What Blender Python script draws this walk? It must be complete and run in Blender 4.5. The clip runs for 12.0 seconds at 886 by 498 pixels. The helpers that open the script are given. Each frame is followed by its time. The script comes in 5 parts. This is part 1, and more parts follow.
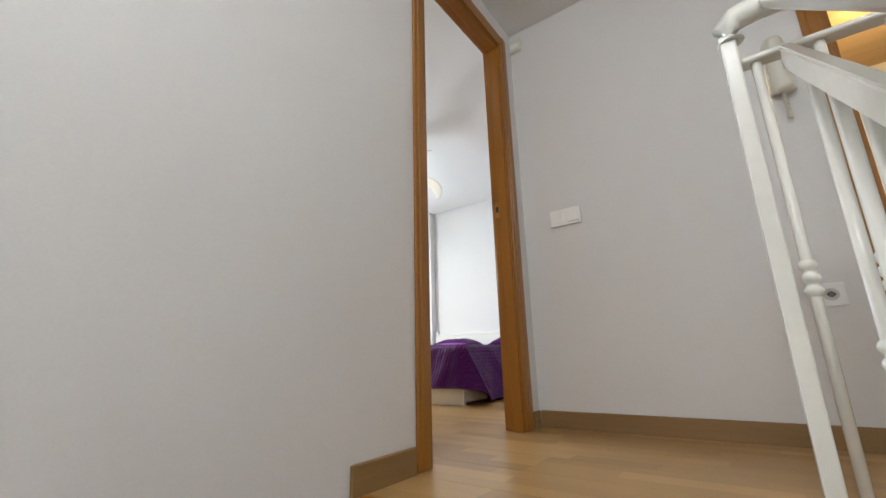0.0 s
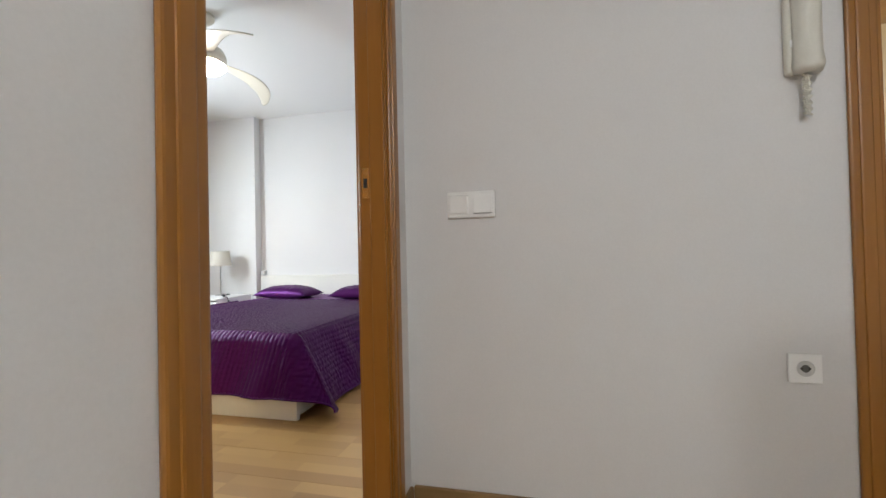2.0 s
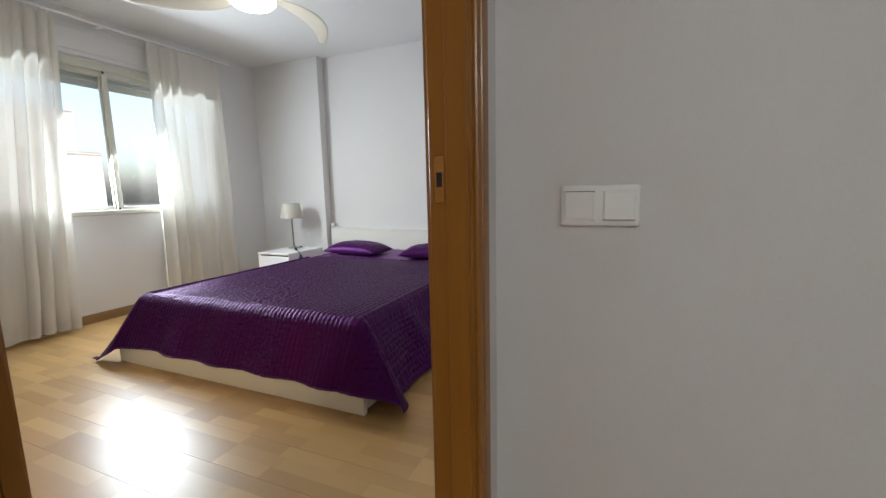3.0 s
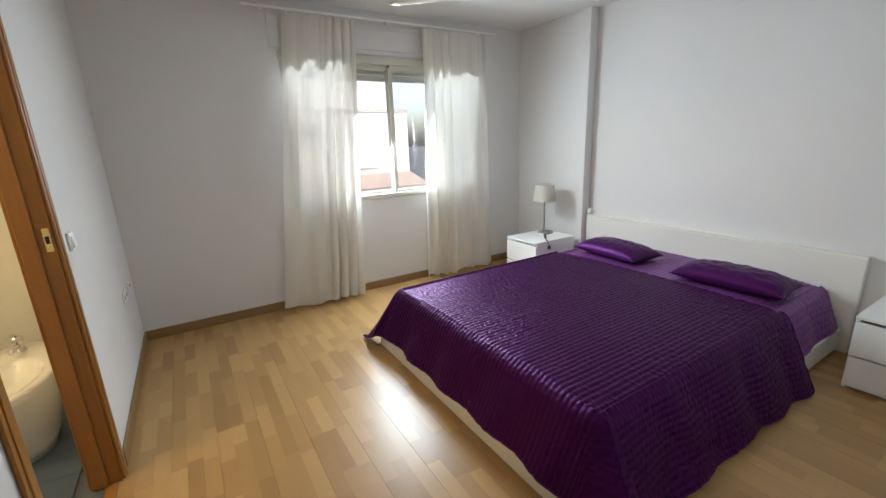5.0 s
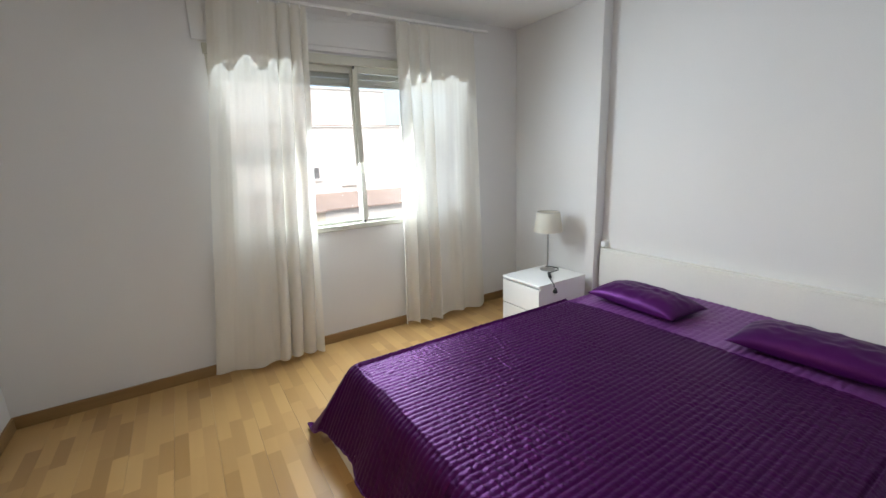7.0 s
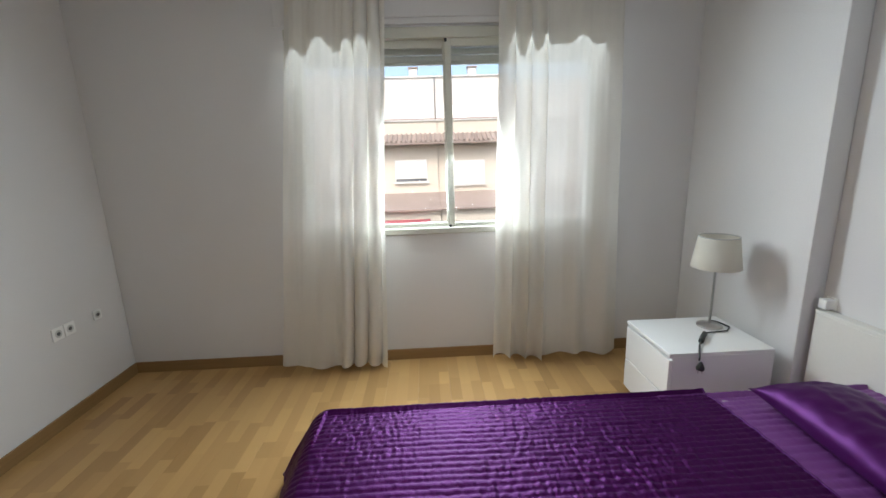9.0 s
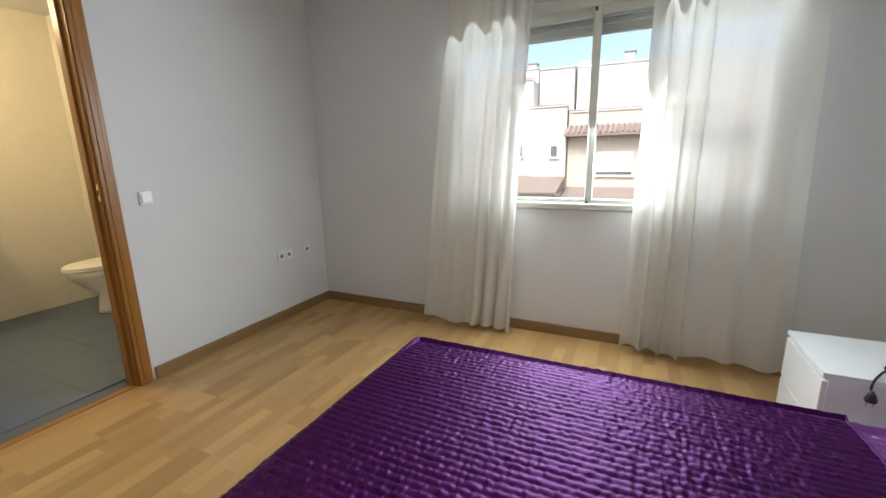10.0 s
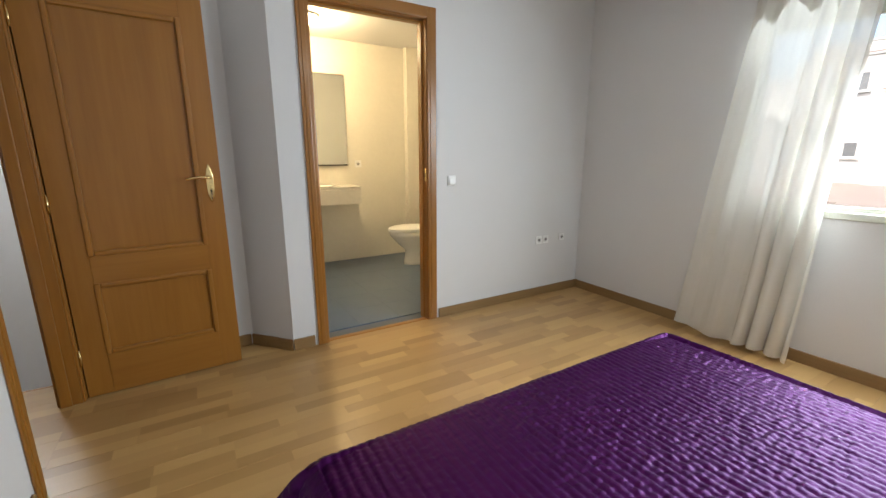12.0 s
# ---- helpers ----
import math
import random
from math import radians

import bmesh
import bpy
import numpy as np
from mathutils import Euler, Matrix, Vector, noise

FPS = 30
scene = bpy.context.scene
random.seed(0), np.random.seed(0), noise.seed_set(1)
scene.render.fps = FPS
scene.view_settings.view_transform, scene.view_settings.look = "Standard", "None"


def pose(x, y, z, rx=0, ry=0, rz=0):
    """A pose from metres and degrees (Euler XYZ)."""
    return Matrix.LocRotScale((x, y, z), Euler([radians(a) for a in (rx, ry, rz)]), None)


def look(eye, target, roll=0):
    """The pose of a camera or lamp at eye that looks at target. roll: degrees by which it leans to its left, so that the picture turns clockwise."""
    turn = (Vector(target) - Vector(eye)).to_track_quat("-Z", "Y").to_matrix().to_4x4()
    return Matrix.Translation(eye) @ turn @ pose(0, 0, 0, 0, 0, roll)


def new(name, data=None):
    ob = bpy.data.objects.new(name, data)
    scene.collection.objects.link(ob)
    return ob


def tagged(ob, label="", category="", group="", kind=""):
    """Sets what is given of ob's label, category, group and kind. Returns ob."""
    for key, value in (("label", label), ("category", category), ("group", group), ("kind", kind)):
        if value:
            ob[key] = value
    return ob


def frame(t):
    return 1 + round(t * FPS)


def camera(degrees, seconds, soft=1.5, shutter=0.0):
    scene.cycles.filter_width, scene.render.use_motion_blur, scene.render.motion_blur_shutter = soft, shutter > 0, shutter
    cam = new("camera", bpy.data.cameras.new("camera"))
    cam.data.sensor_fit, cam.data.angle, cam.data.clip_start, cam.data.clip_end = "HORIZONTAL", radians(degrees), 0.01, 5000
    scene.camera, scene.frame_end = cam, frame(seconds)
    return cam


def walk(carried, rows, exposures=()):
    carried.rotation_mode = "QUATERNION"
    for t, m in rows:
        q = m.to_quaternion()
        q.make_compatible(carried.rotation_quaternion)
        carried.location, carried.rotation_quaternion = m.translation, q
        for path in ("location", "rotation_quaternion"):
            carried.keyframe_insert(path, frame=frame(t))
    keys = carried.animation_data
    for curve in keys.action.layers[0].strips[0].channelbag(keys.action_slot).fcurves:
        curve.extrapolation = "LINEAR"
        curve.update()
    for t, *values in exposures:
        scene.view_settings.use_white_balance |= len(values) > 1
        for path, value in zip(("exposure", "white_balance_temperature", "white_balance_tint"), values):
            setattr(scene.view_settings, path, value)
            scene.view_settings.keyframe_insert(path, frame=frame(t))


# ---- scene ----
cam = camera(94.2, 12.0)
PATH = [
    (0, (4.595, -1.048, 0.329), (3.472, 0.528, 0.836), -1.6),
    (0.5, (4.501, -0.907, 0.421), (3.563, 0.812, 0.826), -1.2),
    (1, (4.367, -0.728, 0.573), (3.649, 1.117, 0.853), -1.6),
    (1.5, (4.291, -0.588, 0.684), (3.754, 1.329, 0.878), -1.1),
    (2, (4.179, -0.408, 0.828), (3.715, 1.537, 0.856), -1.3),
    (2.5, (4.058, -0.194, 0.898), (3.483, 1.717, 0.758), -1.3),
    (3, (4.003, -0.024, 1.023), (3.221, 1.796, 0.744), -1.3),
    (3.5, (3.961, 0.117, 1.124), (2.917, 1.78, 0.745), -1.4),
    (5.5, (3.5, 0.57, 1.43), (1.802, 1.495, 0.918), -2.2),
    (6, (3.314, 0.698, 1.377), (1.622, 1.646, 0.889), -2.3),
    (6.5, (3.184, 0.829, 1.418), (1.55, 1.888, 0.961), -2.0),
    (8.5, (2.713, 1.72, 1.391), (0.814, 2.219, 1.011), -2.1),
    (9, (2.68, 2.029, 1.375), (0.729, 2.103, 0.941), -1.9),
    (9.5, (2.646, 2.302, 1.282), (0.736, 1.888, 0.855), -1.7),
    (10, (2.785, 2.484, 1.24), (1.022, 1.646, 0.802), -1.2),
    (10.5, (2.952, 2.607, 1.235), (1.397, 1.429, 0.795), -0.7),
    (11, (2.992, 2.695, 1.244), (1.668, 1.265, 0.795), -0.2),
    (11.5, (3.014, 2.714, 1.225), (1.886, 1.125, 0.775), 0.1),
    (12, (3.047, 2.605, 1.229), (2.043, 0.933, 0.787), -0.0),
]

EXPO = [(0.0, 2.8), (2.2, 2.75), (3.0, 2.2), (3.5, 2.15), (5.5, 2.2), (6.5, 2.2), (8.5, 1.94), (9.0, 1.86), (9.5, 1.95), (10.5, 2.08), (11.5, 2.3), (12.0, 2.35)]
walk(cam, [(t, look(eye, target, roll)) for t, eye, target, roll in PATH], EXPO)

# ---------- light ----------
world = bpy.data.worlds.new("world")
scene.world = world
world.use_nodes = True
wn = world.node_tree.nodes
sky = wn.new("ShaderNodeTexSky")
sky.sky_type = 'NISHITA'
sky.sun_disc = False
sky.sun_elevation = radians(48)
sky.sun_rotation = radians(100)
sky.air_density, sky.dust_density, sky.ozone_density = 1.0, 4.0, 1.0
wn["Background"].inputs["Strength"].default_value = 0.085
world.node_tree.links.new(sky.outputs[0], wn["Background"].inputs["Color"])


def sun_lamp(strength, angle, aim):
    d = bpy.data.lights.new("sun", 'SUN')
    d.energy, d.angle, d.color = strength, radians(angle), (1.0, 0.96, 0.9)
    ob = new("sun", d)
    ob.matrix_world = look((0, 0, 30), aim)
    return ob


def area_lamp(name, where, aim, w, h, power, color):
    d = bpy.data.lights.new(name, 'AREA')
    d.shape, d.size, d.size_y, d.energy, d.color = 'RECTANGLE', w, h, power, color
    ob = new(name, d)
    ob.matrix_world = look(where, aim)
    return ob


def point_lamp(name, where, power, color, radius=0.06):
    d = bpy.data.lights.new(name, 'POINT')
    d.energy, d.color, d.shadow_soft_size = power, color, radius
    ob = new(name, d)
    ob.location = where
    return ob


sun_lamp(0.5, 20, (-20, 4, 8))
SKY_W = (0.79, 0.91, 1.0)
area_lamp("window_sky_light", (0.012, 2.17, 1.42), (1.5, 2.17, 0.75), 0.60, 0.92, 14.0, SKY_W)
area_lamp("window_sky_light", (-0.10, 1.50, 1.52), (1.5, 1.50, 0.85), 0.50, 1.20, 1.15, SKY_W)
area_lamp("window_sky_light", (-0.10, 2.84, 1.52), (1.5, 2.84, 0.85), 0.58, 1.20, 1.5, SKY_W)
point_lamp("fan_bulb", (1.975, 1.94, 2.085), 0.9, (1.0, 0.96, 0.90), 0.05)
point_lamp("bathroom_bulb", (2.03, -1.50, 2.30), 8.6, (1.0, 0.74, 0.41), 0.07)
point_lamp("washroom_bulb", (5.5, 1.9, 2.0), 1.7, (1.0, 0.74, 0.38), 0.07)
# unseen lamp added to brighten the landing and stairwell
point_lamp("stairwell_fill", (4.55, -1.90, 1.98), 8.0, (0.95, 0.98, 1.0), 0.16)


# ---------- materials ----------
def material(name, color, rough=0.6, metal=0.0, var=0.08, grain=60.0, bump=0.05, blotch=2.0, spec=0.5, tint=None, sheen=0.0):
    """Two scales of colour variation and a fine relief."""
    m = bpy.data.materials.new(name)
    m.use_nodes = True
    nt = m.node_tree
    b = nt.nodes["Principled BSDF"]
    tc = nt.nodes.new("ShaderNodeTexCoord")
    n1 = nt.nodes.new("ShaderNodeTexNoise")
    n2 = nt.nodes.new("ShaderNodeTexNoise")
    n1.inputs["Scale"].default_value, n1.inputs["Detail"].default_value = blotch, 4
    n2.inputs["Scale"].default_value, n2.inputs["Detail"].default_value = grain, 3
    for n in (n1, n2):
        nt.links.new(tc.outputs["Object"], n.inputs["Vector"])
    add = nt.nodes.new("ShaderNodeMath")
    add.operation = 'ADD'
    nt.links.new(n1.outputs["Fac"], add.inputs[0])
    nt.links.new(n2.outputs["Fac"], add.inputs[1])
    ramp = nt.nodes.new("ShaderNodeMapRange")
    ramp.inputs["From Min"].default_value, ramp.inputs["From Max"].default_value = 0.6, 1.4
    nt.links.new(add.outputs[0], ramp.inputs["Value"])
    mix = nt.nodes.new("ShaderNodeMix")
    mix.data_type = 'RGBA'
    lo = [max(0.0, c * (1 - var)) for c in color]
    hi = [min(1.0, c * (1 + var)) for c in (tint or color)]
    mix.inputs["A"].default_value = (*lo, 1)
    mix.inputs["B"].default_value = (*hi, 1)
    nt.links.new(ramp.outputs[0], mix.inputs["Factor"])
    nt.links.new(mix.outputs["Result"], b.inputs["Base Color"])
    b.inputs["Roughness"].default_value = rough
    b.inputs["Metallic"].default_value = metal
    b.inputs["Specular IOR Level"].default_value = spec
    if sheen:
        b.inputs["Sheen Weight"].default_value = sheen
    if bump:
        bp = nt.nodes.new("ShaderNodeBump")
        bp.inputs["Strength"].default_value = bump
        bp.inputs["Distance"].default_value = 0.004
        nt.links.new(n2.outputs["Fac"], bp.inputs["Height"])
        nt.links.new(bp.outputs["Normal"], b.inputs["Normal"])
    return m


def wood(name, dark, light, rough=0.35, axis=2, stretch=14.0, per_piece=0.0, coat=0.0, relief=0.06):
    """Grain stretched along one axis; per_piece shifts the tone from piece to piece."""
    m = bpy.data.materials.new(name)
    m.use_nodes = True
    nt = m.node_tree
    b = nt.nodes["Principled BSDF"]
    tc = nt.nodes.new("ShaderNodeTexCoord")
    mp = nt.nodes.new("ShaderNodeMapping")
    sc = [stretch * 2.2] * 3
    sc[axis] = stretch * 0.12
    mp.inputs["Scale"].default_value = sc
    nt.links.new(tc.outputs["Object"], mp.inputs["Vector"])
    src = mp.outputs["Vector"]
    fine = nt.nodes.new("ShaderNodeTexNoise")
    fine.inputs["Scale"].default_value, fine.inputs["Detail"].default_value, fine.inputs["Distortion"].default_value = 1.6, 6, 0.6
    wide = nt.nodes.new("ShaderNodeTexNoise")
    wide.inputs["Scale"].default_value, wide.inputs["Detail"].default_value = 0.35, 2
    val = nt.nodes.new("ShaderNodeMath")
    val.operation = 'ADD'
    geo = nt.nodes.new("ShaderNodeNewGeometry")
    info = nt.nodes.new("ShaderNodeObjectInfo")
    if per_piece:
        comb = nt.nodes.new("ShaderNodeCombineXYZ")
        nt.links.new(geo.outputs["Random Per Island"], comb.inputs[0])
        nt.links.new(info.outputs["Random"], comb.inputs[1])
        wht = nt.nodes.new("ShaderNodeTexWhiteNoise")
        nt.links.new(comb.outputs[0], wht.inputs["Vector"])
        off = nt.nodes.new("ShaderNodeVectorMath")
        off.operation = 'MULTIPLY_ADD'
        off.inputs[1].default_value = (9, 9, 9)
        nt.links.new(wht.outputs["Color"], off.inputs[0])
        nt.links.new(src, off.inputs[2])
        src = off.outputs[0]
    for n in (fine, wide):
        nt.links.new(src, n.inputs["Vector"])
    nt.links.new(fine.outputs["Fac"], val.inputs[0])
    nt.links.new(wide.outputs["Fac"], val.inputs[1])
    rng = nt.nodes.new("ShaderNodeMapRange")
    rng.inputs["From Min"].default_value, rng.inputs["From Max"].default_value = 0.62, 1.38
    nt.links.new(val.outputs[0], rng.inputs["Value"])
    mix = nt.nodes.new("ShaderNodeMix")
    mix.data_type = 'RGBA'
    mix.inputs["A"].default_value, mix.inputs["B"].default_value = (*dark, 1), (*light, 1)
    fac = rng.outputs[0]
    if per_piece:
        blend = nt.nodes.new("ShaderNodeMix")
        blend.data_type = 'FLOAT'
        blend.inputs["Factor"].default_value = per_piece
        nt.links.new(rng.outputs[0], blend.inputs["A"])
        nt.links.new(wht.outputs["Value"], blend.inputs["B"])
        fac = blend.outputs["Result"]
    nt.links.new(fac, mix.inputs["Factor"])
    nt.links.new(mix.outputs["Result"], b.inputs["Base Color"])
    rr = nt.nodes.new("ShaderNodeMapRange")
    rr.inputs["To Min"].default_value, rr.inputs["To Max"].default_value = rough * 0.94, rough * 1.08
    nt.links.new(fine.outputs["Fac"], rr.inputs["Value"])
    nt.links.new(rr.outputs[0], b.inputs["Roughness"])
    if coat:
        b.inputs["Coat Weight"].default_value = coat
        b.inputs["Coat Roughness"].default_value = 0.18
    bp = nt.nodes.new("ShaderNodeBump")
    bp.inputs["Strength"].default_value, bp.inputs["Distance"].default_value = relief, 0.002
    nt.links.new(fine.outputs["Fac"], bp.inputs["Height"])
    nt.links.new(bp.outputs["Normal"], b.inputs["Normal"])
    return m


WALL = material("white_wall_paint", (0.72, 0.71, 0.70), 0.75, var=0.03, grain=180, bump=0.035, blotch=1.2, spec=0.25)
CEIL = material("ceiling_paint", (0.80, 0.80, 0.79), 0.85, var=0.02, grain=150, bump=0.06, blotch=0.8, spec=0.2)
LAMINATE = wood("oak_laminate", (0.330, 0.184, 0.064), (0.515, 0.315, 0.122), 0.31, axis=0, stretch=9, per_piece=0.86, coat=0.0, relief=0.012)
OAK = wood("honey_oak_veneer", (0.280, 0.112, 0.015), (0.350, 0.148, 0.024), 0.33, axis=2, stretch=16, coat=0.15)
OAK_Y = wood("honey_oak_veneer_y", (0.280, 0.112, 0.015), (0.350, 0.148, 0.024), 0.33, axis=1, stretch=16, coat=0.15)
OAK_X = wood("honey_oak_veneer_x", (0.280, 0.112, 0.015), (0.350, 0.148, 0.024), 0.33, axis=0, stretch=16, coat=0.15)
SKIRT_X = wood("skirting_oak_x", (0.23, 0.135, 0.050), (0.30, 0.18, 0.075), 0.42, axis=0, stretch=14)
SKIRT_Y = wood("skirting_oak_y", (0.23, 0.135, 0.050), (0.30, 0.18, 0.075), 0.42, axis=1, stretch=14)
WHITE_LAC = material("white_foil", (0.80, 0.80, 0.78), 0.34, var=0.015, grain=90, bump=0.015, blotch=3)
BED_WHITE = material("bed_white_foil", (0.78, 0.77, 0.71), 0.42, var=0.02, grain=90, bump=0.02, blotch=3)
PLASTIC = material("white_plastic", (0.88, 0.88, 0.86), 0.38, var=0.015, grain=100, bump=0.01)
PLASTIC_OLD = material("ivory_plastic", (0.72, 0.70, 0.62), 0.42, var=0.03, grain=120, bump=0.02)
DARK = material("dark_hole", (0.02, 0.02, 0.02), 0.6, var=0.2, bump=0)
BLACK_PLUG = material("black_rubber", (0.015, 0.018, 0.017), 0.45, var=0.2, grain=80)
STEEL = material("brushed_steel", (0.55, 0.54, 0.52), 0.28, 1.0, var=0.06, grain=200, bump=0.02)
BRASS = material("polished_brass", (0.83, 0.62, 0.28), 0.2, 1.0, var=0.08, grain=60, bump=0.01)
CHROME = material("chrome", (0.80, 0.80, 0.80), 0.08, 1.0, var=0.02, grain=60, bump=0)
ALU = material("lacquered_aluminium", (0.56, 0.55, 0.47), 0.38, 0.1, var=0.04, grain=90, bump=0.01)
RAILWHITE = material("white_gloss_enamel", (0.80, 0.79, 0.73), 0.16, var=0.03, grain=40, bump=0.03, spec=0.6)
PORCELAIN = material("glazed_porcelain", (0.84, 0.83, 0.79), 0.09, var=0.01, grain=40, bump=0, spec=0.6)
BATHTILE = material("cream_wall_tile", (0.80, 0.77, 0.68), 0.18, var=0.03, grain=30, bump=0.02, blotch=3)
BATHFLOOR = material("grey_floor_tile", (0.105, 0.145, 0.21), 0.28, var=0.10, grain=120, bump=0.04, blotch=5)
GROUT = material("grey_grout", (0.12, 0.135, 0.16), 0.8, var=0.05)
MARBLE = material("cream_marble", (0.76, 0.73, 0.66), 0.16, var=0.06, grain=25, bump=0.01, blotch=6)
SATIN = material("purple_satin", (0.052, 0.0031, 0.063), 0.46, 0.66, var=0.14, grain=240, bump=0.30, blotch=5, spec=0.15)
SATIN_SMOOTH = material("purple_satin_smooth", (0.060, 0.0042, 0.080), 0.42, 0.45, var=0.10, grain=300, bump=0.10, blotch=4, spec=0.2)
SHEET = material("mauve_satin", (0.175, 0.048, 0.215), 0.45, 0.25, var=0.08, grain=300, bump=0.12, blotch=4)
MATTRESS = material("mattress_ticking", (0.75, 0.73, 0.69), 0.8, var=0.04, grain=200, bump=0.1)
FANBLADE = material("fan_blade_abs", (0.66, 0.63, 0.54), 0.35, var=0.03, grain=60, bump=0.01)
FACADE = material("white_render", (0.60, 0.595, 0.58), 0.85, var=0.05, grain=9, bump=0.1, blotch=0.4)
FACADE_B = material("beige_render", (0.60, 0.555, 0.475), 0.85, var=0.06, grain=9, bump=0.1, blotch=0.4)
ROOFTILE = material("brown_roof_tile", (0.30, 0.245, 0.215), 0.8, var=0.18, grain=14, bump=0.3, blotch=1.5)
REDTILE = material("red_awning_cloth", (0.42, 0.10, 0.11), 0.8, var=0.12, grain=12, bump=0.2, blotch=2)
PAVING = material("street_asphalt", (0.06, 0.06, 0.06), 0.9, var=0.2, grain=20, bump=0.3, blotch=0.3)
FARGLASS = material("far_window_glass", (0.15, 0.16, 0.17), 0.15, var=0.2, grain=2, bump=0)
FARSHUTTER = material("far_white_shutter", (0.78, 0.78, 0.76), 0.6, var=0.03, grain=20)
OAKSLOPE = wood("pine_boards", (0.46, 0.30, 0.14), (0.58, 0.40, 0.21), 0.4, axis=0, stretch=9)


def simple_glass(name, alpha_mix=0.92):
    m = bpy.data.materials.new(name)
    m.use_nodes = True
    nt = m.node_tree
    out = nt.nodes["Material Output"]
    tr = nt.nodes.new("ShaderNodeBsdfTransparent")
    gl = nt.nodes.new("ShaderNodeBsdfGlossy")
    gl.inputs["Roughness"].default_value = 0.02
    mx = nt.nodes.new("ShaderNodeMixShader")
    fr = nt.nodes.new("ShaderNodeFresnel")
    fr.inputs["IOR"].default_value = 1.3
    nt.links.new(fr.outputs[0], mx.inputs[0])
    nt.links.new(tr.outputs[0], mx.inputs[1])
    nt.links.new(gl.outputs[0], mx.inputs[2])
    nt.links.new(mx.outputs[0], out.inputs["Surface"])
    return m


def cloth_translucent(name, color, through_part, open_weave=0.0):
    """Thin woven cloth that lets light through, with a fine weave."""
    m = bpy.data.materials.new(name)
    m.use_nodes = True
    nt = m.node_tree
    out = nt.nodes["Material Output"]
    di = nt.nodes.new("ShaderNodeBsdfDiffuse")
    tl = nt.nodes.new("ShaderNodeBsdfTranslucent")
    mx = nt.nodes.new("ShaderNodeMixShader")
    tc = nt.nodes.new("ShaderNodeTexCoord")
    ns = nt.nodes.new("ShaderNodeTexNoise")
    ns.inputs["Scale"].default_value, ns.inputs["Detail"].default_value = 220, 3
    nt.links.new(tc.outputs["Object"], ns.inputs["Vector"])
    cm = nt.nodes.new("ShaderNodeMix")
    cm.data_type = 'RGBA'
    cm.inputs["A"].default_value = (*[c * 0.93 for c in color], 1)
    cm.inputs["B"].default_value = (*color, 1)
    nt.links.new(ns.outputs["Fac"], cm.inputs["Factor"])
    bp = nt.nodes.new("ShaderNodeBump")
    bp.inputs["Strength"].default_value, bp.inputs["Distance"].default_value = 0.15, 0.002
    nt.links.new(ns.outputs["Fac"], bp.inputs["Height"])
    for n in (di, tl):
        nt.links.new(cm.outputs["Result"], n.inputs["Color"])
        nt.links.new(bp.outputs["Normal"], n.inputs["Normal"])
    mx.inputs[0].default_value = through_part
    nt.links.new(di.outputs[0], mx.inputs[1])
    nt.links.new(tl.outputs[0], mx.inputs[2])
    gaps = nt.nodes.new("ShaderNodeBsdfTransparent")
    weave = nt.nodes.new("ShaderNodeMixShader")
    weave.inputs[0].default_value = open_weave
    nt.links.new(mx.outputs[0], weave.inputs[1])
    nt.links.new(gaps.outputs[0], weave.inputs[2])
    nt.links.new(weave.outputs[0], out.inputs["Surface"])
    return m


def glow(name, color, strength):
    m = bpy.data.materials.new(name)
    m.use_nodes = True
    b = m.node_tree.nodes["Principled BSDF"]
    b.inputs["Base Color"].default_value = (0.8, 0.8, 0.78, 1)
    b.inputs["Emission Color"].default_value = (*color, 1)
    b.inputs["Emission Strength"].default_value = strength
    b.inputs["Roughness"].default_value = 0.3
    return m


GLASS = simple_glass("window_glass")
CURTAIN = cloth_translucent("ivory_curtain_cloth", (0.89, 0.86, 0.79), 0.22, 0.14)
SHADE = cloth_translucent("cream_shade_cloth", (0.78, 0.74, 0.65), 0.30)
MIRROR = material("mirror_silver", (0.86, 0.92, 0.95), 0.02, 1.0, var=0.0, bump=0)
LAMPGLOW = glow("lit_diffuser", (1.0, 0.95, 0.86), 3.5)
WARMGLOW = glow("warm_lit_diffuser", (1.0, 0.78, 0.42), 6.0)


# ---------- mesh helpers ----------
def finish(name, bm, mat, parent=None, label="", smooth=False, kind=""):
    me = bpy.data.meshes.new(name)
    bm.to_mesh(me)
    bm.free()
    if smooth:
        for p in me.polygons:
            p.use_smooth = True
    mats = mat if isinstance(mat, (list, tuple)) else [mat]
    for mm in mats:
        me.materials.append(mm)
    ob = new(name, me)
    if parent is not None:
        ob.parent = parent
    if label or kind:
        tagged(ob, label=label, kind=kind)
    return ob


def part(name, bm, mat, parent, label="", smooth=False):
    return finish(name, bm, mat, parent, label, smooth)


def thing(name, label, category, group="", kind="", at=(0, 0, 0), turn=0.0):
    ob = new(name)
    ob.location = at
    ob.rotation_euler = (0, 0, radians(turn))
    return tagged(ob, label, category, group, kind)


def box(lo, hi, bev=0.0, seg=1, bm=None):
    """A box between two corners, with its edges bevelled."""
    own = bm is None
    b2 = bmesh.new()
    bmesh.ops.create_cube(b2, size=1)
    for v in b2.verts:
        v.co = Vector([lo[i] + (v.co[i] + 0.5) * (hi[i] - lo[i]) for i in range(3)])
    if bev:
        bmesh.ops.bevel(b2, geom=b2.edges[:], offset=bev, segments=seg, profile=0.6, affect='EDGES')
    if own:
        return b2
    join(bm, b2)
    return bm


def join(bm, other):
    me = bpy.data.meshes.new("tmp")
    other.to_mesh(me)
    other.free()
    bm.from_mesh(me)
    bpy.data.meshes.remove(me)
    return bm


